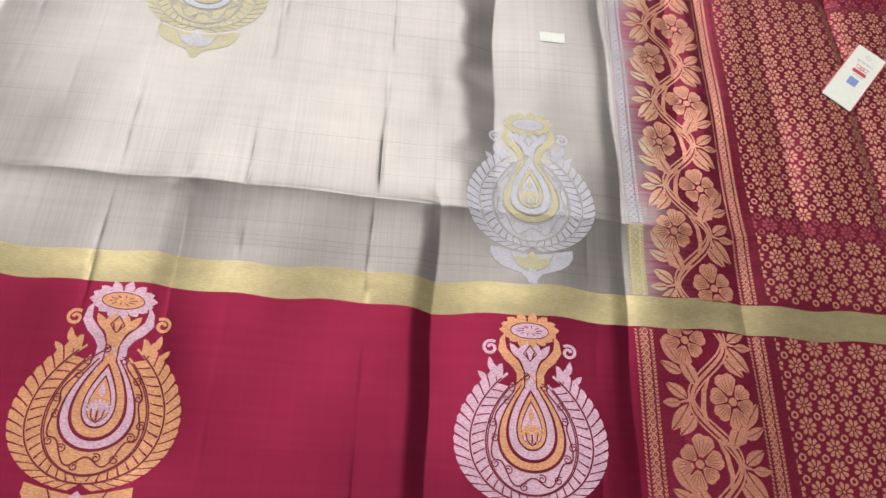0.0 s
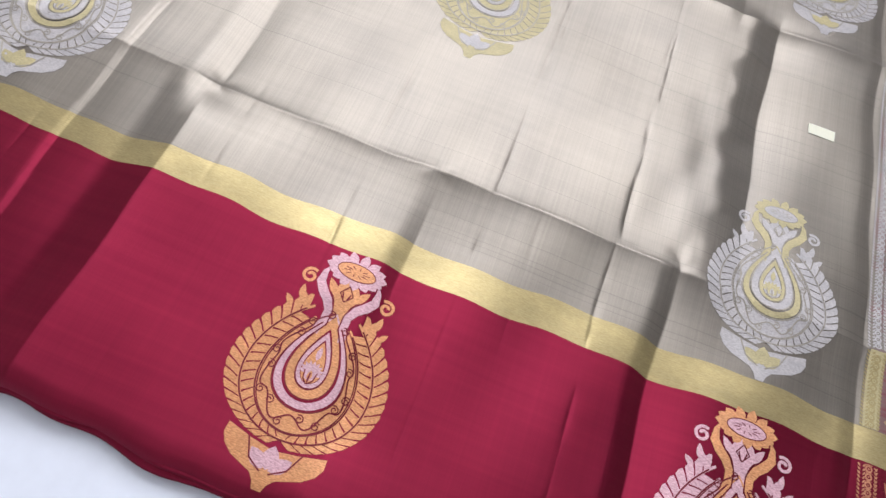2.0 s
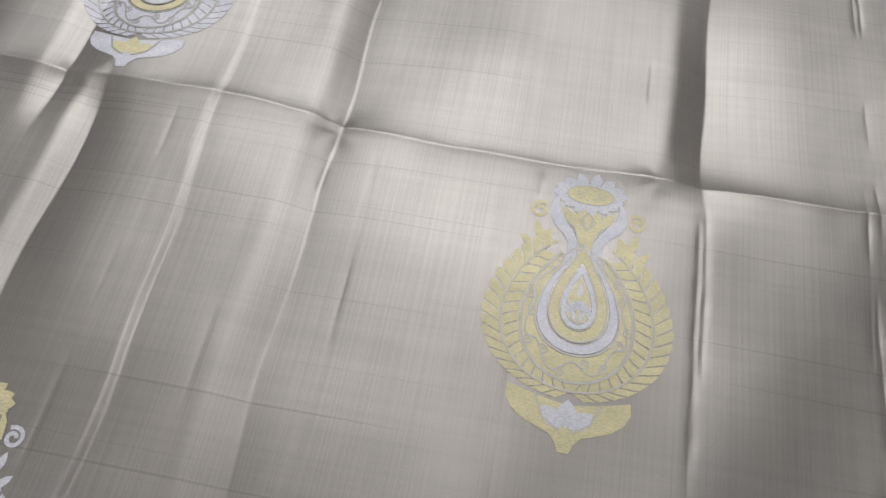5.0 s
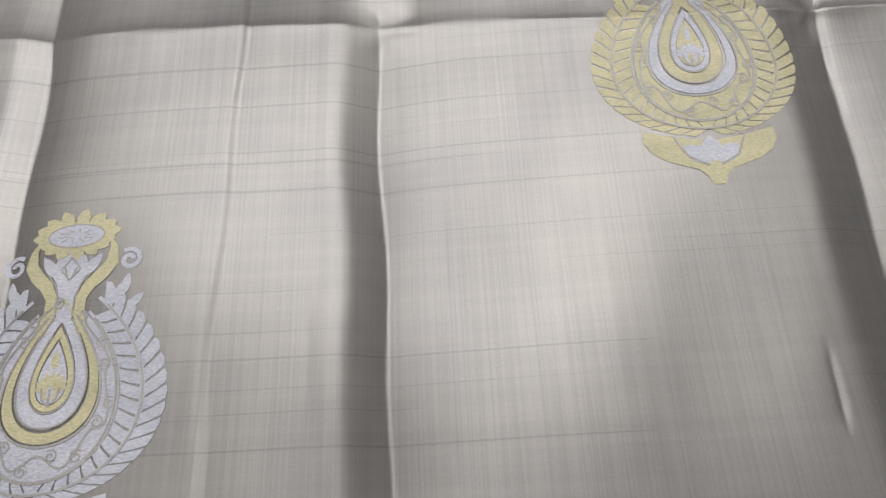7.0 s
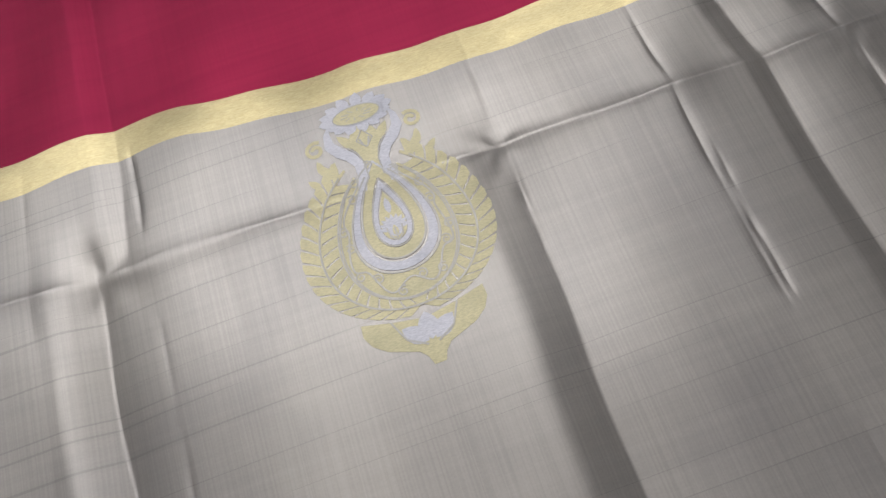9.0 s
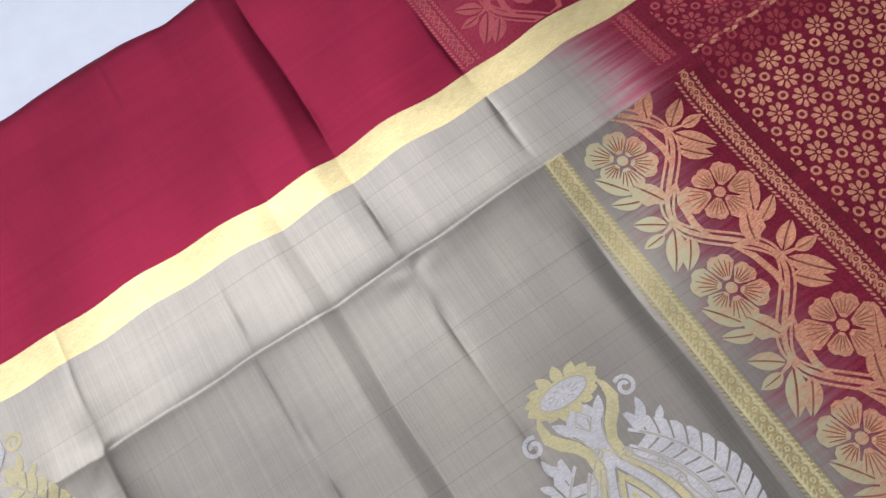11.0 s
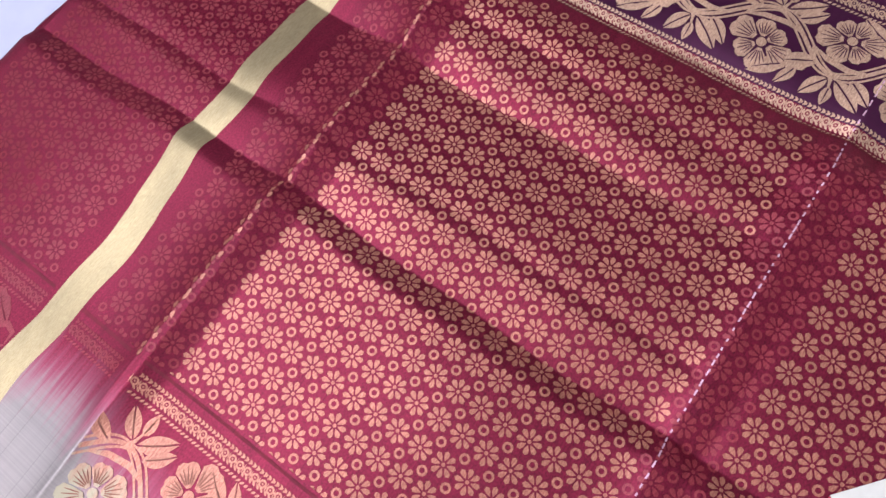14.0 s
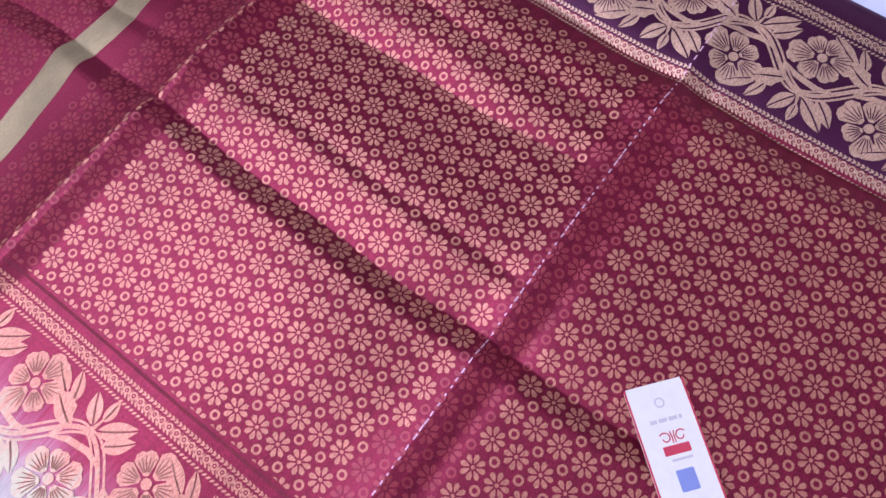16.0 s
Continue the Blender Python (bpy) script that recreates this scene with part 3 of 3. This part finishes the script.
def paisley(parent, tip, height_m, main, second, line, names, width=1.0):
    """One woven pear motif with its crown, tip down towards y = 0."""
    main_name, second_name = names
    sy = height_m / 0.180
    st = (width, sy)
    body = Patch()
    ring_leaves(body, 0.800, 0.985, 46, -0.8)
    ring_leaves(body, 0.600, 0.775, 44, 0.7)
    side_part = slice(7, 66)
    for low, high in ((drop(0.768), drop(0.812)), (drop(0.576), drop(0.612)), (bulb(0.0282, 0.0555, 0.132), drop(0.562))):
        body.band(low[side_part], high[side_part], False)
    body.band(bulb(0.0128, 0.0715, 0.119), bulb(0.0198, 0.0645, 0.128))
    body.poly(bulb(0.0082, 0.0765, 0.108, 48))
    # tail plate under the pear
    edge = [(0.0345, 0.034), (0.0350, 0.027), (0.0315, 0.0205), (0.0245, 0.0150), (0.0160, 0.0118), (0.0088, 0.0092), (0.0050, 0.0050), (0.0032, 0.0)]
    body.poly(edge + [(-a, b) for a, b in edge[::-1]] + [(-0.017, 0.0295), (0, 0.0265), (0.017, 0.0295)])
    # swirls and small leaves on the shoulders, vase under the flower
    for s in (-1, 1):
        body.stroke(curl((s * 0.0300, 0.1505), 0.0062, s), 0.0024)
        body.leaf((s * 0.0290, 0.131), math.pi / 2 - s * 0.15, 0.012, 0.0048)
        body.leaf((s * 0.0240, 0.126), math.pi / 2 - s * 0.35, 0.013, 0.0050)
        body.leaf((s * 0.0325, 0.124), math.pi / 2 - s * 0.75, 0.010, 0.0046)
        body.leaf((s * 0.0065, 0.1425), math.pi / 2 - s * 0.62, 0.0155, 0.0060)
    body.poly([(-0.0038, 0.118), (0.0038, 0.118), (0.0042, 0.132), (0.0062, 0.139), (0.0105, 0.146), (0.0070, 0.154), (0, 0.159), (-0.0070, 0.154), (-0.0105, 0.146), (-0.0062, 0.139), (-0.0042, 0.132)])
    thing = body.lay("paisley_motif", main, parent, main_name, tip, stretch=st)

    lines = Patch()
    lines.band(bulb(0.0212, 0.0628, 0.129), bulb(0.0264, 0.0576, 0.131))
    for s in (-1, 1):
        lines.stroke([(s * 0.0105, 0.112), (s * 0.0078, 0.122), (s * 0.0076, 0.131), (s * 0.0112, 0.138), (s * 0.0168, 0.1435), (s * 0.0212, 0.150), (s * 0.0210, 0.158), (s * 0.0192, 0.163)], [0.0052, 0.0054, 0.0058, 0.0066, 0.0072, 0.0066, 0.0040, 0.0010])
    lines.band(bulb(0.0088, 0.0760, 0.110), bulb(0.0116, 0.0730, 0.116))
    for k in range(9):
        lines.leaf((0, 0.0835), math.pi / 2 + (k - 4) * 0.36, 0.0095, 0.0030)
    lines.oval((0, 0.0825), 0.0042, 0.0040, 12)
    lines.leaf((0, 0.0935), math.pi / 2, 0.0105, 0.0040)
    lines.lay("inner_outline", second, thing, second_name, tip, LIFT + 0.0001, st)

    crown = Patch()
    for k in range(15):
        a = 2 * math.pi * k / 15 + 0.2
        crown.leaf((0.0125 * math.cos(a), 0.1660 + 0.0055 * math.sin(a)), math.atan2(0.62 * math.sin(a), math.cos(a)), 0.0112 if math.sin(a) > -0.2 else 0.0088, 0.0074)
    ring_at = np.linspace(0, 6.283, 24, False)
    crown.band(np.stack([0.0120 * np.cos(ring_at), 0.1660 + 0.0052 * np.sin(ring_at)], 1), np.stack([0.0178 * np.cos(ring_at), 0.1660 + 0.0084 * np.sin(ring_at)], 1))
    crown.lay("crown_flower", second, thing, second_name, tip, LIFT + 0.0001, st)
    Patch().oval((0, 0.1662), 0.0145, 0.0064, 18).lay("flower_heart", main, thing, main_name, tip, LIFT + 0.0002, st)
    Patch().leaf((0, 0.0785), math.pi / 2, 0.0075, 0.0036).lay("seed", main, thing, main_name, tip, LIFT + 0.0002, st)
    lotus = Patch()
    lotus.leaf((0, 0.0135), math.pi / 2, 0.0164, 0.012)
    lotus.leaf((-0.002, 0.0135), math.pi / 2 + 0.85, 0.0164, 0.010)
    lotus.leaf((0.002, 0.0135), math.pi / 2 - 0.85, 0.0164, 0.010)
    lotus.lay("lotus", second, thing, second_name, tip, LIFT + 0.0001, st)

    scroll = Patch()
    m = 240
    outer, inner = drop(0.560, m), bulb(0.0290, 0.0550, 0.132, m)
    mixed_at = lambda k, q: inner[k % m] * (1 - q) + outer[k % m] * q
    for rim, wide in ((drop(0.790, 120), 0.0012), (drop(0.592, 120), 0.0011), (drop(0.568, 120), 0.0008), (bulb(0.0276, 0.0562, 0.131, 120), 0.0011), (bulb(0.0194, 0.0648, 0.128, 120), 0.0010), (bulb(0.0122, 0.0722, 0.117, 120), 0.0008)):
        scroll.stroke(rim[14:107], wide)
    # running scroll: an S in each bay of the broad band
    for k in range(22, 219, 14):
        turn = 1 if (k // 14) % 2 else -1
        scroll.stroke([mixed_at(k + int(q), 0.5 + 0.30 * turn * math.cos(math.pi * q / 14)) for q in range(0, 15, 2)], 0.0011)
        eye = mixed_at(k + 7, 0.5 - 0.22 * turn)
        scroll.stroke(curl(eye, 0.0034, turn, 12), 0.0009)
    for sgn in (-1, 1):
        scroll.stroke([(sgn * 0.0046, 0.119), (sgn * 0.0043, 0.131), (sgn * 0.0066, 0.1385), (sgn * 0.0112, 0.1445)], 0.0009)
        scroll.stroke([(0.0, 0.141), (sgn * 0.005, 0.147), (0.0, 0.154)], 0.0009)
        scroll.stroke([(sgn * 0.0015, 0.143), (sgn * 0.0030, 0.148)], 0.0011)
        scroll.stroke([(sgn * 0.019, 0.0305), (sgn * 0.013, 0.0175), (sgn * 0.003, 0.0115)], 0.0011)
        scroll.stroke([(sgn * 0.0045, 0.085), (sgn * 0.0035, 0.079), (0.0, 0.0755)], 0.0009)
    scroll.stroke([(0.0, 0.077), (0.0, 0.084)], 0.0012)
    for k in range(10):
        a = 2 * math.pi * k / 10
        scroll.stroke([(0.005 * math.cos(a), 0.1662 + 0.0022 * math.sin(a)), (0.010 * math.cos(a + 0.15), 0.1662 + 0.0042 * math.sin(a + 0.15))], 0.0006)
    rim = np.stack([0.0148 * np.cos(ring_at), 0.1662 + 0.0066 * np.sin(ring_at)], 1)
    scroll.stroke(np.vstack([rim, rim[:1]]), 0.0007)
    scroll.lay("scrollwork", line, thing, "dark woven scroll lines", tip, LIFT + 0.0003, st, "stuff")
    return thing


for x in (0.0, -0.332):
    names = ("copper gold woven thread", "rose silver woven thread")
    if x == 0.0:
        paisley(saree, (-0.002, 0.008), 0.181, M_ORANGE, M_PINK, M_LINE_RED, names, 1.02)
    else:
        paisley(saree, (x, 0.010), 0.181, M_PINK, M_ORANGE, M_LINE_RED, names[::-1], 1.02)
paisley(saree, (0.313, 0.010), 0.181, M_PINK, M_ORANGE, M_LINE_RED, ("rose silver woven thread", "copper gold woven thread"), 1.06)
for x, y in ((0.3165, 0.219), (-0.324, 0.219), (-0.333, 0.621), (0.331, 0.621)):
    paisley(saree, (x, y), 0.177, M_WHITE, M_YELLOW, M_LINE_GREY, ("silver white woven thread", "pale gold woven thread"), 1.03)
for x, y in ((0.004, 0.416), (0.006, 0.795)):
    paisley(saree, (x, y), 0.180, M_YELLOW, M_WHITE, M_LINE_GREY, ("pale gold woven thread", "silver white woven thread"), 1.03)

# ---- floral bands of the pallu ----
PERIOD = 0.100


def lace(parent, x, w, ya, yb, mat, label, lift=LIFT):
    """Narrow woven chain: two toothed edges and a row of rings."""
    p = Patch()
    for side in (-1, 1):
        xe = x + side * w * 0.42
        y = ya
        while y < yb - 0.003:
            p.leaf((xe - 0.0008, y), math.pi / 2 - 0.7 * side, 0.0036, 0.0016, 3)
            p.leaf((xe + 0.0008, y), math.pi / 2 + 0.7 * side, 0.0036, 0.0016, 3)
            y += 0.0031
    y = ya + 0.003
    while y < yb - 0.002:
        p.ring((x, y), w * 0.23, w * 0.11, 8)
        p.oval((x, y), w * 0.06, w * 0.06, 5)
        p.poly([(x, y + 0.0026), (x + w * 0.26, y + 0.0031), (x, y + 0.0037), (x - w * 0.26, y + 0.0031)])
        y += 0.0062
    return p.lay("lace_edging", mat, parent, label, lift=lift)


def bloom(c, r, turn, petals=6):
    """Open flower of broad lobed petals round a small heart; returns it and its dark veins."""
    p, veins = Patch(), Patch()
    c = np.asarray(c, float)
    at = lambda rr, t: c + rr * np.array([math.cos(t), math.sin(t)])
    for k in range(petals):
        size = r * (1.0 + 0.17 * math.sin(2.3 * k + turn * 5 + c[1] * 60))
        a, w = turn + 2 * math.pi * k / petals, math.pi / petals
        rim = [(0.24, -0.55), (0.55, -0.93), (0.80, -0.96), (0.95, -0.62), (0.99, -0.28), (0.94, 0.0), (0.99, 0.28), (0.95, 0.62), (0.80, 0.96), (0.55, 0.93), (0.24, 0.55)]
        p.poly([at(size * rr, a + w * q) for rr, q in rim])
        for q in (-0.62, -0.32, 0.0, 0.32, 0.62):
            veins.stroke([at(size * 0.34, a + w * q * 0.8), at(size * 0.55, a + w * q), at(size * (0.86 - 0.2 * abs(q)), a + w * q * 1.1)], [0.0006, 0.0008, 0.0004])
    p.oval(c, r * 0.17, r * 0.17, 10)
    return p, veins


def floral_band(parent, xl, xr, first_left, ya, yb, mat, line_mat, label):
    """Winding vine with a flower in each bend; leaf pairs and triple sprays towards the edges."""
    xc, half = (xl + xr) / 2, (xr - xl) / 2
    stem, veins = Patch(), Patch()
    ys = np.linspace(ya, yb, int((yb - ya) / 0.002))
    phase = 2 * np.pi * (ys - first_left) / PERIOD
    for off, wide in ((0.0, 0.0030), (0.10, 0.0016), (-0.10, 0.0016)):
        stem.stroke(np.stack([xc + half * (0.40 * np.cos(phase) + off * np.abs(np.sin(phase)) + 0.4 * off), ys], 1), wide)

    def leaf(b, a, ln, fat=0.44, bow=0.2):
        """A leaf split by its rib, kept inside the band."""
        b, e = np.asarray(b, float), np.array([math.cos(a), math.sin(a)])
        room = (xr - 0.0008 - b[0]) if e[0] > 0 else (b[0] - xl - 0.0008)
        ln = min(ln, room / max(abs(e[0]), 0.05))
        if ln < 0.007 or not ya + 0.004 < b[1] < yb - 0.004:
            return
        stem.leaf(b, a, ln, max(ln * fat, 0.0062), 9, bow)
        side_way = np.array([-e[1], e[0]]) * bow * ln
        veins.stroke([b + e * ln * 0.12, b + e * ln * 0.5 + side_way * 0.25, b + e * ln * 0.85 + side_way * 0.72], [0.0009, 0.0008, 0.0004])

    k0 = math.floor((ya - first_left) / PERIOD) - 1
    for k in range(k0, k0 + int((yb - ya) / PERIOD) + 4):
        for side in (-1, 1):
            y = first_left + k * PERIOD + (0 if side < 0 else PERIOD / 2)
            c = np.array([xc + side * half * 0.40, y])
            at = lambda u, v: np.array([xc + side * u * half, y + v])
            go = lambda a: a if side > 0 else math.pi - a
            if ya + 0.003 < y < yb - 0.003:
                flower, dark = bloom(c, 0.0208, 0.25 * side + 0.5)
                for q in (flower, dark):
                    q.v = [(a, min(max(b, ya), yb)) for a, b in q.v]
                flower.lay("flower", mat, parent, lift=LIFT + 0.0002)
                k1 = len(veins.v)
                veins.v += dark.v
                veins.f += [tuple(q + k1 for q in f) for f in dark.f]
            if ya + 0.012 < y < yb - 0.012:
                # stalk that hooks from the flower back to the vine
                stem.stroke([at(0.46, -0.017), at(0.58, -0.023), at(0.52, -0.031), at(0.25, -0.035), at(0.02, -0.031)], [0.0052, 0.0046, 0.0040, 0.0034, 0.0026])
                # long leaf that hugs the flower on the vine's side
                stem.stroke([at(-0.12, -0.022), at(-0.20, -0.008), at(-0.14, 0.008), at(0.0, 0.019)], [0.0012, 0.0044, 0.0040, 0.0008])
            leaf(at(0.58, -0.021), go(1.10), 0.025, 0.46, -0.12 * side)
            leaf(at(0.54, -0.028), go(0.30), 0.030, 0.46, 0.16 * side)
            stem.stroke([at(0.36, -0.047), at(0.50, -0.0510), at(0.66, -0.0525)], [0.0030, 0.0024, 0.0012])
            leaf(at(0.50, -0.0490), go(0.72), 0.020, 0.52, -0.10 * side)
            leaf(at(0.62, -0.0525), go(-0.15), 0.023, 0.50, 0.10 * side)
            leaf(at(0.48, -0.0540), go(-1.05), 0.026, 0.46, 0.12 * side)
            leaf(at(-0.36, -0.012), go(math.pi + 1.0), 0.022, 0.46, -0.14 * side)
            leaf(at(-0.28, 0.012), go(math.pi - 1.25), 0.026, 0.46, 0.14 * side)
    for q in (stem, veins):
        q.v = [(a, min(max(b, ya), yb)) for a, b in q.v]
    stem.lay("vine", mat, parent, label)
    if veins.v:
        veins.lay("vein_work", line_mat, parent, "fine dark veins of the flowers", lift=LIFT + 0.0004, kind="stuff")


for ya, yb in ((0.002, 0.189), (0.218, 0.906), (0.918, 0.970), (0.998, 1.166)):
    # beyond the far fold, vine and edging take the gold with shade in its colour
    thread = M_FLOWER if ya < 0.2 else M_BLOOM if ya < 0.9 else M_DIM_GOLD
    if 0.2 < ya < 0.9:
        for y1, y2 in ((ya, 0.284), (0.600, yb)):
            run = np.linspace(y1, y2, 120)
            Patch().stroke(np.stack([np.full(120, 0.411), run], 1), 0.0125).lay("edging_ground", M_YELLOW, saree, "pale gold ground of the edging")
            lace(saree, 0.411, 0.013, y1, y2, M_STRIPE, "fine gold chain edging", LIFT + 0.0002)
        lace(saree, 0.411, 0.013, 0.286, 0.598, M_WHITE, "whitish chain edging between the folds")
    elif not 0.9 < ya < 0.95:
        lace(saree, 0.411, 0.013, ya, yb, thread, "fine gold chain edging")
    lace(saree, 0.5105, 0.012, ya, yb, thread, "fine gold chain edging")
    lace(saree, 0.902, 0.012, ya, yb, M_GOLDEND, "fine gold chain edging")
    lace(saree, 0.990, 0.012, ya, yb, M_GOLDEND, "fine gold chain edging")
    for x in (0.523, 0.894):
        ys = np.linspace(ya, yb, 260)
        Patch().stroke(np.stack([np.full(260, x), ys], 1), 0.0022).lay("plain_line", M_LINE_RED, saree, "thin dark red line")
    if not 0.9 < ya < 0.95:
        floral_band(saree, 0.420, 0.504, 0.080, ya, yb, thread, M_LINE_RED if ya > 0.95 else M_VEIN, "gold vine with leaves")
    floral_band(saree, 0.909, 0.984, 0.599, ya, yb, M_GOLDEND, M_PURPLE, "old gold vine with leaves")

# ---- small flowers and rings all over the pallu ----
PX, PY = 0.01950, 0.01670


def small_flower(p, c, turn=0.0):
    for k in range(8):
        a = turn + 2 * math.pi * k / 8
        d = np.array([math.cos(a), math.sin(a)])
        q = np.array([-d[1], d[0]])
        b = np.asarray(c) + d * 0.0019
        p.poly([b, b + d * 0.0026 - q * 0.0014, b + d * 0.0048 - q * 0.0016, b + d * 0.0060, b + d * 0.0048 + q * 0.0016, b + d * 0.0026 + q * 0.0014])
    p.oval(c, 0.0013, 0.0013, 6)


rest, dimmed = Patch(), Patch()
singles = 0
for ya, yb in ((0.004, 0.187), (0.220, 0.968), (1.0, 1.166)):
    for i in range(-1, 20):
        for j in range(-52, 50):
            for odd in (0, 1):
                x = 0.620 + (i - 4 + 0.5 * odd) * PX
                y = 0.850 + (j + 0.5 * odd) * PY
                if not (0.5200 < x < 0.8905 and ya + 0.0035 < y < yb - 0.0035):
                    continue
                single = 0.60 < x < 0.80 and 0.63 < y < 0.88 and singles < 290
                # rows close to the folds get the gold with painted-in shade
                p = Patch() if single else dimmed if y > 0.886 or 0.590 < y < 0.633 or 0.288 < y < 0.312 else rest
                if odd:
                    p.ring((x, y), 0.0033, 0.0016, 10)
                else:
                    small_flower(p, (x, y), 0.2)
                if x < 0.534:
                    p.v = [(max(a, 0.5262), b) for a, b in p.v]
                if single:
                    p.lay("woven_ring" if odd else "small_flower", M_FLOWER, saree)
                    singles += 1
rest.lay("flower_sprinkle", M_FLOWER, saree, "small gold flowers and rings woven in rows", kind="stuff")

# same gold flowers, darkened in colour where the folds turn from the light
dimmed.lay("flower_sprinkle", M_DIM_GOLD, saree, "gold flowers woven in rows, fold shade put into their colour", kind="stuff")


# dashes laid on a crest to stand for the light its threads catch
def crest_glints(y, xa, xb, step, length, w, mat, label):
    p = Patch()
    x, n = xa, 0
    while x < xb:
        yy = y + 0.0004 * math.sin(19 * x)
        p.stroke([(x, yy), (x + length * (0.7 + 0.3 * math.sin(7 * n)), yy + 0.0002 * math.sin(3 * n))], w)
        x, n = x + step * (1 + 0.2 * math.sin(5 * n)), n + 1
    p.lay("crease_glints", mat, saree, label, lift=LIFT + 0.0002, kind="stuff")


crest_glints(0.6200, 0.53, 1.0, 0.0062, 0.0045, 0.0010, M_PINK, "pale dashes painted for light caught by thread on the crease")
# far crest: its highlight is added as a row of uneven gold dashes
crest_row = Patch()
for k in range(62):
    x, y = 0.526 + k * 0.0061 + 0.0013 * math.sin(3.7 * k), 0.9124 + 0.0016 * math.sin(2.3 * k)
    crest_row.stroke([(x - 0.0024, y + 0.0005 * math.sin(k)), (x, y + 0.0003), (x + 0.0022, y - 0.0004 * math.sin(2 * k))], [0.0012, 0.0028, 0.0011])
crest_row.lay("crease_glints", M_FLOWER, saree, "gold dashes painted for light caught by thread on the crest", lift=LIFT + 0.0002, kind="stuff")

# ---- loose things on the cloth ----


def slab(name, size, thick, mat, r=0.0015):
    bm = bmesh.new()
    bmesh.ops.create_cube(bm, size=1)
    for v in bm.verts:
        v.co = Vector((v.co.x * size[0], v.co.y * size[1], (v.co.z + 0.5) * thick))
    bmesh.ops.bevel(bm, geom=[e for e in bm.edges if abs(e.verts[0].co.z - e.verts[1].co.z) > thick / 2], offset=r, segments=2, affect="EDGES")
    me = bpy.data.meshes.new(name)
    bm.to_mesh(me)
    bm.free()
    me.materials.append(mat)
    return me


sx, sy = 0.344, 0.4945
label_sheet = Patch().poly([(sx - 0.0128, sy - 0.0060), (sx, sy - 0.0063), (sx + 0.0130, sy - 0.0065), (sx + 0.0132, sy), (sx + 0.0130, sy + 0.0060), (sx, sy + 0.0062), (sx - 0.0130, sy + 0.0065), (sx - 0.0130, sy)])
sticker = label_sheet.lay("price_sticker", M_CARD, None, lift=0.0006)
tagged(sticker, "small white paper sticker on grey silk", "sticker")
TAG_W, TAG_L = 0.036, 0.095
axis = Vector((-0.039, -0.048, 0)).normalized()
top_mid = Vector((0.7015, 0.526, 0))
mid = top_mid + axis * TAG_L / 2
turn = math.degrees(math.atan2(axis.y, axis.x)) + 90
hang_tag = tagged(new("hang_tag", slab("hang_tag", (TAG_W, TAG_L), 0.0008, M_CARD, 0.0015)), "white card tag with red and blue print on the pallu", "tag")
gx, gy = np.meshgrid(np.linspace(-TAG_W / 2, TAG_W / 2, 9), np.linspace(-TAG_L / 2, TAG_L / 2, 21))
ca, sa = math.cos(radians(turn)), math.sin(radians(turn))
top = float(height(mid.x + gx * ca - gy * sa, mid.y + gx * sa + gy * ca).max())
hang_tag.matrix_world = pose(mid.x, mid.y, top + LIFT, 0, 0, turn)
RIM = 0.0009


def print_mark(name, size, at, mat, label=""):
    ob = new(name, slab(name, size, 0.00012, mat, min(size) * 0.04))
    ob.parent = hang_tag
    ob.location = (at[0], TAG_L / 2 - at[1], RIM - 0.0001)
    return tagged(ob, label) if label else ob


for side in (-1, 1):
    print_mark("red_edge", (0.0011, TAG_L - 0.001), (side * (TAG_W / 2 - 0.0006), TAG_L / 2), M_CARD_RED, "thin red edge line")
print_mark("red_bar", (0.0155, 0.0052), (0.001, 0.0385), M_CARD_RED, "printed red bar")
print_mark("blue_box", (0.0105, 0.0120), (0.001, 0.0555), M_CARD_BLUE, "printed blue box")
for x, w in ((-0.007, 0.004), (-0.0015, 0.005), (0.0045, 0.005), (0.009, 0.002)):
    print_mark("print_bar", (w, 0.0022), (x, 0.0215), M_CARD_GREY, "faint illegible print")
print_mark("print_bar", (0.012, 0.0014), (0.002, 0.0440), M_CARD_GREY, "faint illegible print")


def print_curve(name, pts, w, mat):
    """A drawn line of the printed emblem."""
    p = Patch().stroke(pts, w)
    ob = link_mesh(name, [(a, b, 0.0) for a, b in p.v], p.f, mat, hang_tag, "curled red emblem line", False)
    ob.location = (0.001, TAG_L / 2 - 0.0315, RIM + 0.0002)


for side in (-1, 1):
    arc = [(side * (0.0045 + 0.0034 * (1 - 0.55 * q) * math.cos(0.6 + 5.6 * q)), 0.0034 * (1 - 0.55 * q) * math.sin(0.6 + 5.6 * q)) for q in np.linspace(0, 1, 22)]
    print_curve("emblem_curl", arc, 0.0007, M_CARD_RED)
    print_curve("emblem_stem", [(side * 0.0008, -0.0034), (side * 0.0006, 0.0), (side * 0.0012, 0.0034)], 0.0007, M_CARD_RED)
t = np.linspace(0, 2 * np.pi, 17)
eyelet = Patch().stroke(np.stack([0.0026 * np.cos(t), 0.0026 * np.sin(t)], 1), 0.0008)
ob = link_mesh("eyelet", [(a, b, 0.0) for a, b in eyelet.v], eyelet.f, M_CARD_GREY, hang_tag, "faint printed ring", False)
ob.location = (0.0, TAG_L / 2 - 0.0115, RIM + 0.0002)
